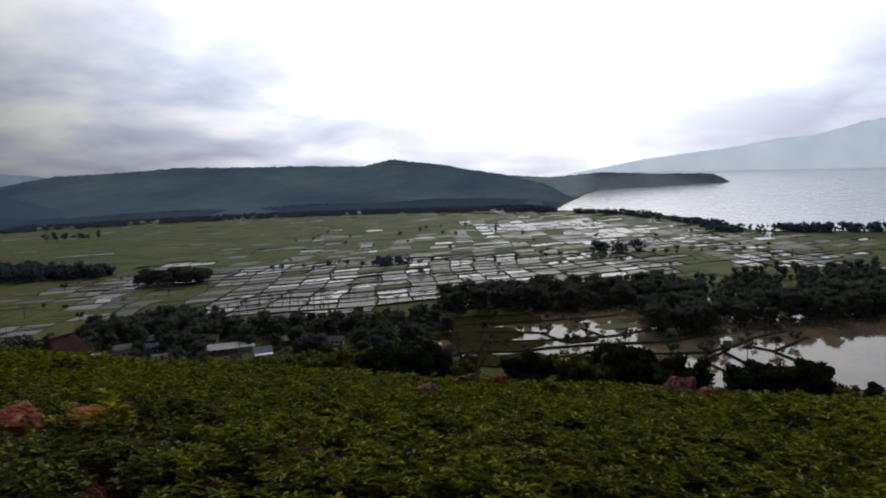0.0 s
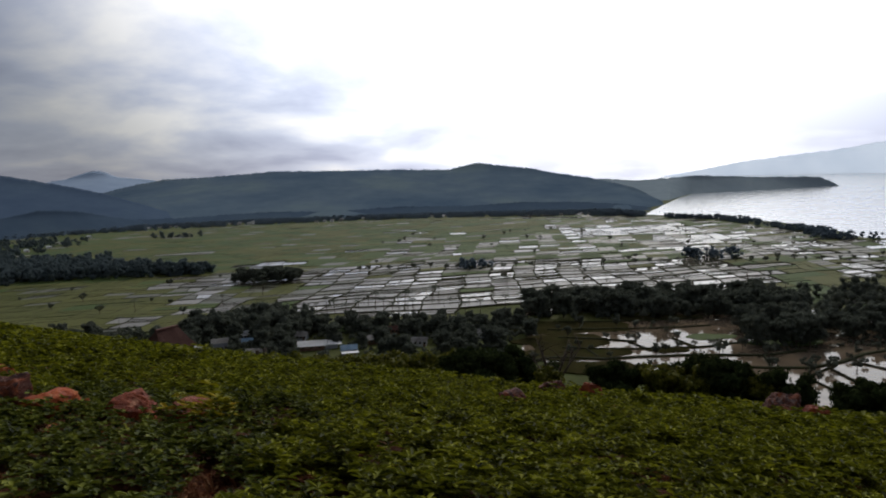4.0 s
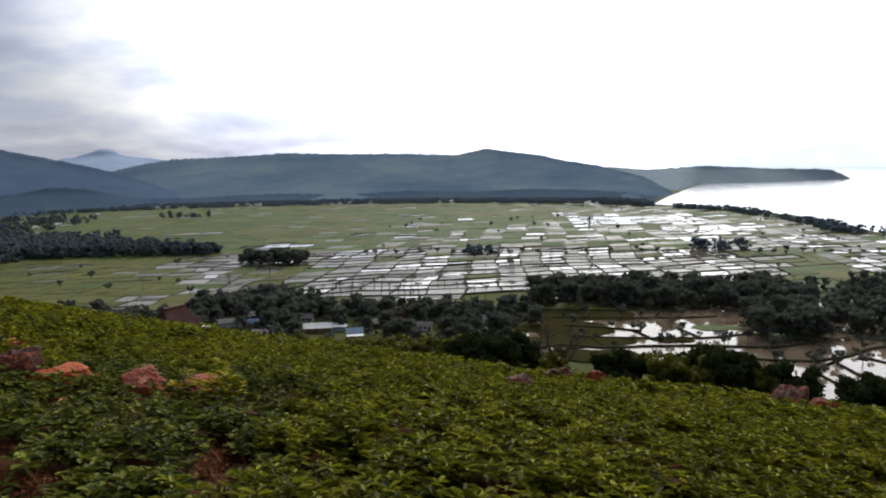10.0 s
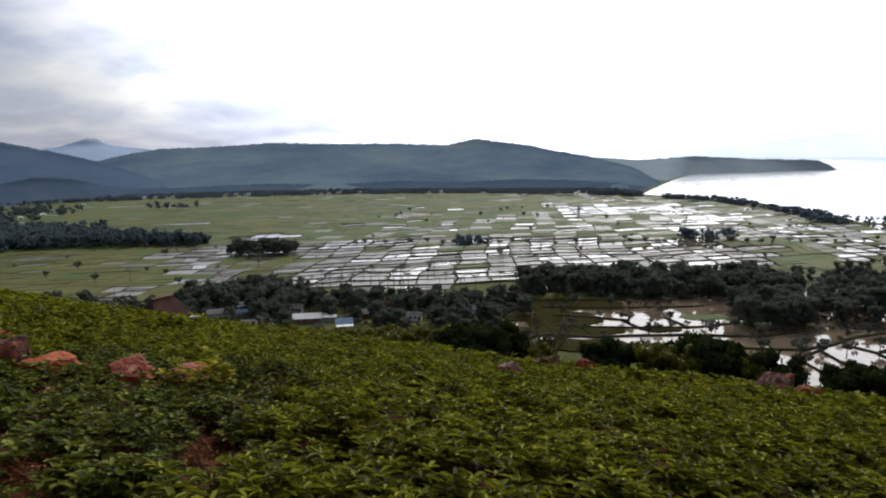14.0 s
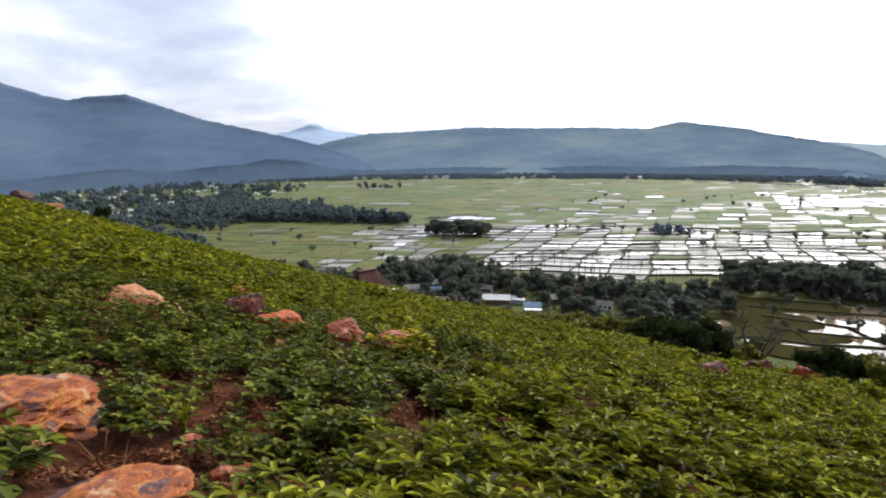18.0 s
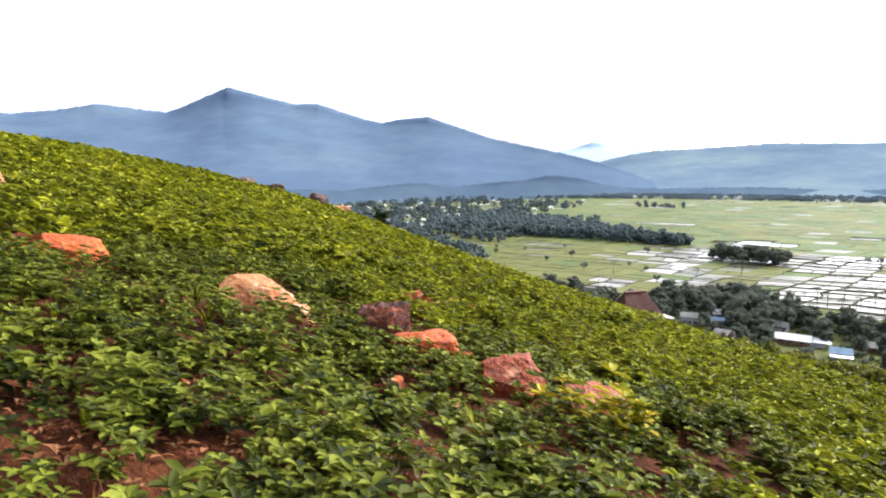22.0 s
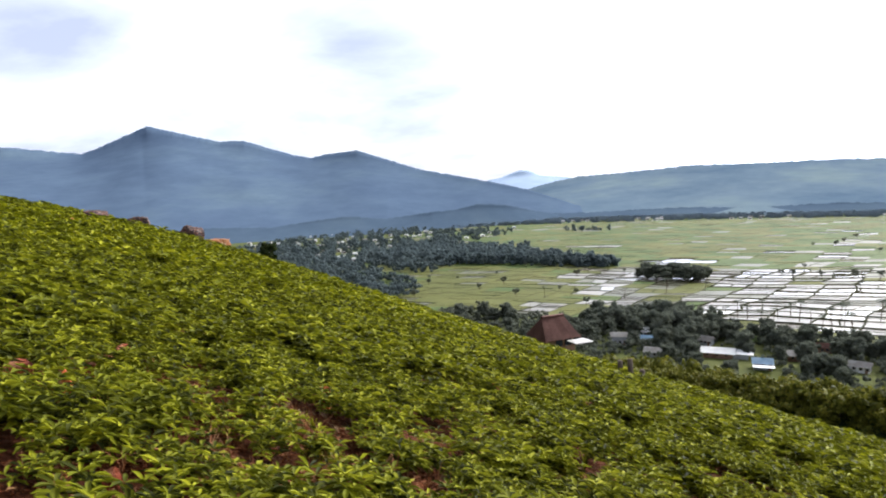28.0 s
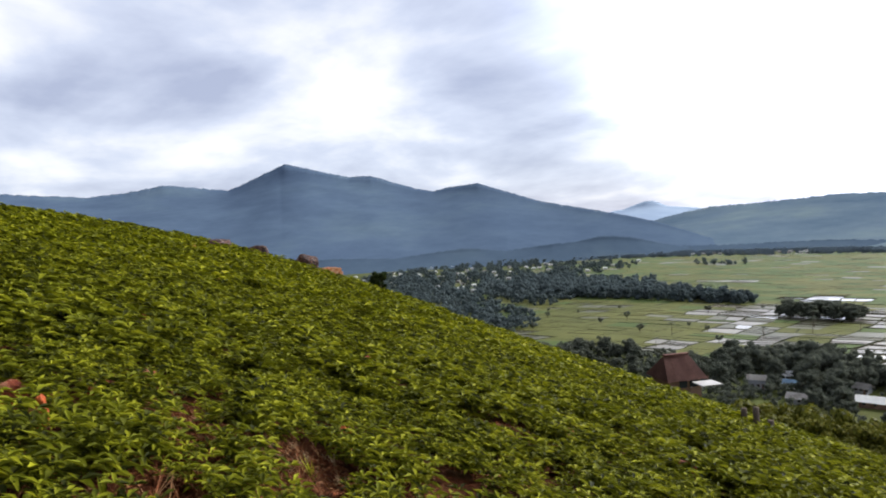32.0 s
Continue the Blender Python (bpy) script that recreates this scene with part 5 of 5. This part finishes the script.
by_height(dark, 8, SLOPE_TREES[0::2], "dense dark green bushy tree below the slope's edge")
by_height(olive, 9, SLOPE_TREES[1::2], "olive-green bushy tree on the lower slope")
bare_tree = make_tree("bare_tree", 190, 9.4, 4.4, LEAF_DARK, 0.3, 0, 0, bare=True)
stand(bare_tree, *on_bearing(10.7, 62), 1.0, 40)
tagged(bare_tree, "leafless grey tree with spreading branches at the slope's edge", "tree")
ridge_bush = copy_thing(SLOPE_TREES[0], Matrix())
ridge_bush.name = "bush"
ridge_bush.scale = (1, 1, 1)
stand(ridge_bush, -42.6, 42.6, 0.36, 70)
tagged(ridge_bush, "low dark bush on the crest of the slope", "bush")
ridge_tree = make_tree("ridge_tree", 191, 9.0, 3.0, LEAF_DARK, 0.35, 26, 60, 0.25)
stand(ridge_tree, *on_bearing(-84.6, 62), 1.0, 10)
tagged(ridge_tree, "tall dark tree on the crest of the slope", "tree")


# leaves blued and lightened further to paint haze at hill foot and shore
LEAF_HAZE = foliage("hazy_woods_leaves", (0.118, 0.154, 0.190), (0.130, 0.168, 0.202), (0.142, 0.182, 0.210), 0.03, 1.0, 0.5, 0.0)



town = [(-718, 673), (-596, 573), (-465, 483), (-635, 678), (-691, 766), (-733, 850), (-434, 466), (-514, 525), (-641, 927), (-560, 640), (-600, 720), (-520, 600), (-480, 560), (-660, 620), (-540, 700), (-500, 480), (-575, 530), (-640, 580), (-470, 505),
        (-620, 650), (-700, 700), (-590, 610), (-530, 560), (-330, 1020), (-318, 1032), (-170, 1045), (-155, 1050), (-120, 1056), (-5, 1062), (15, 1068), (240, 1030), (250, 1010), (228, 1000), (262, 1040), (205, 1020), (-300, 1040)]
town += [(-424, 975), (-412, 985), (-400, 978), (-438, 970), (-310, 1000), (-298, 1012), (-288, 1004), (-190, 1012), (-178, 1018), (-165, 1010), (-152, 1016)]
town += within(34, 33, lambda x, y: 620 < math.hypot(x, y) < 1000 and y > 0.62 * abs(x), -760, -420, 470, 860, 18.0)


def clear_of_town(x, y):
    """Keeps the sight lines to the town's houses open."""
    for hx, hy in town:
        t = (x * hx + y * hy) / (hx * hx + hy * hy)
        if 0.93 < t < 1.012 and math.hypot(x - t * hx, y - t * hy) < 5:
            return False
    return True


def far_woods(name, patches, label, size=1.15, per=34, leaf=None):
    """Woods too far off to count their trees."""
    r = random.Random(77)
    lumps = []
    for n, inside, x0, x1, y0, y1, h in patches:
        k = 0
        while k < n:
            x, y = r.uniform(x0, x1), r.uniform(y0, y1)
            if not inside(x, y):
                continue
            k += 1
            t = h * r.uniform(0.75, 1.1)
            z = float(ground_height(x, y))
            for _ in range(6):
                q = r.uniform(0.1, 0.85)
                lumps.append(((x + r.gauss(0, 2.6 - 1.6 * q), y + r.gauss(0, 2.6 - 1.6 * q), z + t * q), t * r.uniform(0.16, 0.28)))
    ob = array_object(name, *leaf_cloud(r, lumps, per, size, 1.0, 0.3, 0.42), leaf or LEAF_WOODS)
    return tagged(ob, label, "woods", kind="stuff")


far_woods("valley_woods", [
    (190, lambda x, y: y < 332 + 0.12 * (x - 130) and x > 128 + 0.28 * (y - 246), 126, 380, 272, 372, 11),
    (150, lambda x, y: 308 - 0.12 * (x - 49) < y < 334 + 0.05 * (x - 49), 46, 178, 285, 345, 9),
    (40, lambda x, y: clear_of_houses(x, y), -60, 48, 280, 302, 6.5),
    (40, lambda x, y: y < 334 - 0.55 * abs(x + 88), -120, -58, 285, 335, 10),
], "dense dark woods in the valley", 0.8, 40, LEAF_TREE)
far_woods("village_scrub", [
    (420, lambda x, y: clear_of_houses(x, y), -200, 52, 224, 300, 4.5),
    (60, lambda x, y: clear_of_houses(x, y) and y < 330 - 0.55 * abs(x + 88), -125, -55, 290, 335, 5),
    (40, lambda x, y: x > 128, 128, 300, 240, 256, 3.0),
], "dark bushes and hedges between the village houses", 0.6, 40, LEAF_TREE)
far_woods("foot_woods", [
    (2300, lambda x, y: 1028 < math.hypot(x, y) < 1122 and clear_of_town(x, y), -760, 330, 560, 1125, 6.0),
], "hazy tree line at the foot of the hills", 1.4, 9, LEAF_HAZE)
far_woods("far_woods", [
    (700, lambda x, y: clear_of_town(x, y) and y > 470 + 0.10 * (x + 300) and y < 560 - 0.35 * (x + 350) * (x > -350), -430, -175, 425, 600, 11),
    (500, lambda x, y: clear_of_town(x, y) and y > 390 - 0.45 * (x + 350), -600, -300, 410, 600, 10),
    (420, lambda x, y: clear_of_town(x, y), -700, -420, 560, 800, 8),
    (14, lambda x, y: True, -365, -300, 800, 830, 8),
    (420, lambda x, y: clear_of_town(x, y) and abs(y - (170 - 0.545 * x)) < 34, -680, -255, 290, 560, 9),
], "dark green woods on the valley floor in blue haze", 0.8, 34)
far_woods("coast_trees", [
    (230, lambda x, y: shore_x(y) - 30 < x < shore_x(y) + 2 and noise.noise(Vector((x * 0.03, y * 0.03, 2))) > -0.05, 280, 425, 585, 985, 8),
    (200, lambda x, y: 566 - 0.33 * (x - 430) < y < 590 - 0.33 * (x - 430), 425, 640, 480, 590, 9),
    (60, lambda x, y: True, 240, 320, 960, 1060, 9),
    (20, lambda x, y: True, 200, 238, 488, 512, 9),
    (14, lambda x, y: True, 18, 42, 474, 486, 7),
], "line of dark hazy trees along the shore and hill foot", 1.0, 20, LEAF_HAZE)


# ---- houses ----
def make_house(name, L, W, H, rise, wall, roof, label, floors=1, eave=0.6, flat=False, hip=1.0):
    """A house on its base: walls, roof, door, windows."""
    root = new(name)
    bm = bmesh.new()
    box_bm(bm, -L / 2, L / 2, -W / 2, W / 2, -1.9, H)
    if not flat and hip == 1.0:
        for s in (-1, 1):
            x = s * (L / 2 - 0.02)
            bm.faces.new([bm.verts.new(p) for p in ((x, -W / 2, H), (x, W / 2, H), (x, 0, H + rise))])
    part("wall", bm, wall, root)
    if flat:
        bm = box(-L / 2 - eave, L / 2 + eave, -W / 2 - eave, W / 2 + eave, H, H + 0.3, 0.05)
        part("roof", bm, roof, root)
        bm = bmesh.new()
        for x0, x1, y0, y1 in ((-L / 2, L / 2, -W / 2, -W / 2 + 0.2), (-L / 2, L / 2, W / 2 - 0.2, W / 2), (-L / 2, -L / 2 + 0.2, -W / 2 + 0.2, W / 2 - 0.2), (L / 2 - 0.2, L / 2, -W / 2 + 0.2, W / 2 - 0.2)):
            box_bm(bm, x0, x1, y0, y1, H + 0.3, H + 1.1)
        part("parapet", bm, wall, root)
    else:
        for s in (-1, 1):
            bm = bmesh.new()
            run = W / 2 + eave
            drop = rise * eave / (W / 2)
            n = max(4, int(L / 0.9))
            # sheets with standing seams
            for i in range(n + 1):
                x = -L / 2 - eave + (L + 2 * eave) * i / n
                for y, z in ((0, H + rise + 0.06), (s * run, H - drop + 0.06)):
                    bm.verts.new((x * (hip if y == 0 else 1.0), y, z + (0.05 if i % 2 else 0.0)))
            v = list(bm.verts)
            for i in range(n):
                bm.faces.new((v[2 * i], v[2 * i + 1], v[2 * i + 3], v[2 * i + 2]))
            bmesh.ops.solidify(bm, geom=bm.faces[:], thickness=0.08)
            part("roof", bm, roof, root)
        if hip < 1.0:
            for s in (-1, 1):
                bm = bmesh.new()
                x, y = s * (L / 2 + eave), W / 2 + eave
                bm.faces.new([bm.verts.new(p) for p in ((x, -y, H - drop + 0.06), (x, y, H - drop + 0.06), (x * hip, 0, H + rise + 0.06))])
                bmesh.ops.solidify(bm, geom=bm.faces[:], thickness=0.08)
                part("hip_end", bm, roof, root)
            part("ridge_cap", box(-hip * (L / 2 + eave), hip * (L / 2 + eave), -0.22, 0.22, H + rise, H + rise + 0.2, 0.05), roof, root)
    for f in range(floors):
        z = f * H / floors
        for x in np.linspace(-L / 2, L / 2, max(3, int(L / 2.6)) + 1)[:-1] + 0.9:
            w = part("window", box(x, x + 1.1, -W / 2 - 0.05, -W / 2 + 0.02, z + 0.95, z + 2.0, 0.01), WOOD_WALL, root, "dark framed window")
            part("pane", box(x + 0.1, x + 1.0, -W / 2 - 0.07, -W / 2 - 0.04, z + 1.05, z + 1.9), PANE, w)
    d = part("door", box(L / 2 - 1.3, L / 2 - 0.4, -W / 2 - 0.06, -W / 2 + 0.02, 0, 2.05, 0.01), WOOD_WALL, root, "plain wooden door")
    part("handle", box(L / 2 - 1.22, L / 2 - 1.14, -W / 2 - 0.11, -W / 2 - 0.05, 0.98, 1.08, 0.01), TIN_ROOF, d)
    return tagged(root, label, "house")


def put(ob, x, y, turn, z=None):
    ob.matrix_world = pose(x, y, float(ground_height(x, y)) if z is None else z, 0, 0, turn)
    return ob


red = put(make_house("house", 3.5, 3.3, 2.3, 1.7, WOOD_WALL, RUST_ROOF, "wooden house with a steep rusty red roof on the slope", eave=0.5, hip=0.62), -31.4, 71.9, 58, float(ground_height(-31.4, 71.9)) + 2.2)
part("awning", box(0.2, 2.4, -4.2, -2.4, 1.7, 1.8, 0.02), TIN_ROOF, red, "pale tin awning")
white = put(make_house("house", 10.0, 7.0, 2.5, 1.0, WOOD_WALL, WHITE_ROOF, "brown house with a low white roof and a wide annex", 1, 1.3), -54, 264, 8)
part("annex", box(5.55, 10.6, -2.4, 3.2, -1.5, 2.0, 0.03), GREY_WALL, white, "grey annex beside the house")
part("annex_roof", box(6.45, 12.4, -3.4, 3.9, 2.0, 2.22, 0.05), WHITE_ROOF, white, "wide flat white roof")
blue = put(make_house("house", 6.0, 4.6, 2.6, 1.3, GREY_WALL, BLUE_ROOF, "small house with a pale blue tin roof"), -37, 254, 12)
part("awning", box(-3.4, 3.6, -6.0, -2.95, 1.9, 2.02, 0.03), WHITE_ROOF, blue, "bright white awning sheet")
for (x, y), (L, W, H, rise, wall, roof, label), turn in zip(
    [(-89, 284), (20, 275), (-94, 266), (-75, 254), (-62, 280), (-28, 270), (-8, 264), (-20, 286), (-84, 272), (-110, 272)],
    [(6, 5, 2.8, 1.6, WHITE_WALL, WHITE_ROOF, "small white house with a white gable roof"), (11, 6, 3.0, 1.2, WHITE_WALL, TIN_ROOF, "long white house with a low tin roof"),
     (8, 6, 4.6, 1.4, GREY_WALL, TIN_ROOF, "tall grey house with a tin roof"), (10, 7, 2.7, 1.5, GREY_WALL, TIN_ROOF, "house with a wide dull tin roof"),
     (7, 5, 2.7, 1.5, GREY_WALL, TIN_ROOF, "small grey house under trees"), (8, 6, 2.8, 1.5, WOOD_WALL, TIN_ROOF, "wooden house with a tin roof under trees"),
     (8, 5, 2.8, 1.4, WHITE_WALL, TIN_ROOF, "white house with a tin roof under trees"), (7, 5, 2.8, 1.4, WOOD_WALL, RUST_ROOF, "wooden house with a rusty roof under trees"),
     (5, 4, 2.8, 1.2, WHITE_WALL, BLUE_ROOF, "little white house with a pale blue roof"), (7, 5, 2.8, 1.6, WOOD_WALL, RUST_ROOF, "wooden house with a rusty roof")],
    [10, -6, 20, 5, -12, 15, -8, 10, 4, 25]):
    put(make_house("house", L * 0.75, W * 0.75, H * 0.85, rise * 0.9, wall, roof, label), x, y, turn)

# the town at the foot of the mountains
r = random.Random(31)
base_houses = [make_house("town_house", 4.4, 3.4, 2.2, 1.0, WHITE_WALL, ro, "far white house among dark trees") for ro in (WHITE_ROOF, TIN_ROOF, WHITE_ROOF)]
for i, (x, y) in enumerate(town):
    src = base_houses[i % 3]
    ob = src if i < 3 else copy_thing(src, Matrix())
    ob["group"] = "town houses"
    put(ob, x, y, r.uniform(-30, 30))

# posts on the slope
for x, y, h, lean in ((-9.2, 31.4, 0.85, 4), (-8.8, 31.4, 1.0, -3), (-8.45, 31.6, 0.75, 6)):
    V, F = tube([(0, 0, -0.3), (0.02, 0, h * 0.5), (0, 0.02, h)], [0.12, 0.11, 0.10], 8)
    ob = array_object("post", V, F, BARK)
    ob.matrix_world = pose(x, y, float(ground_height(x, y)), lean, lean * 0.6, 0)
    tagged(ob, "short charred wooden post in the plants", "post", "old fence posts")
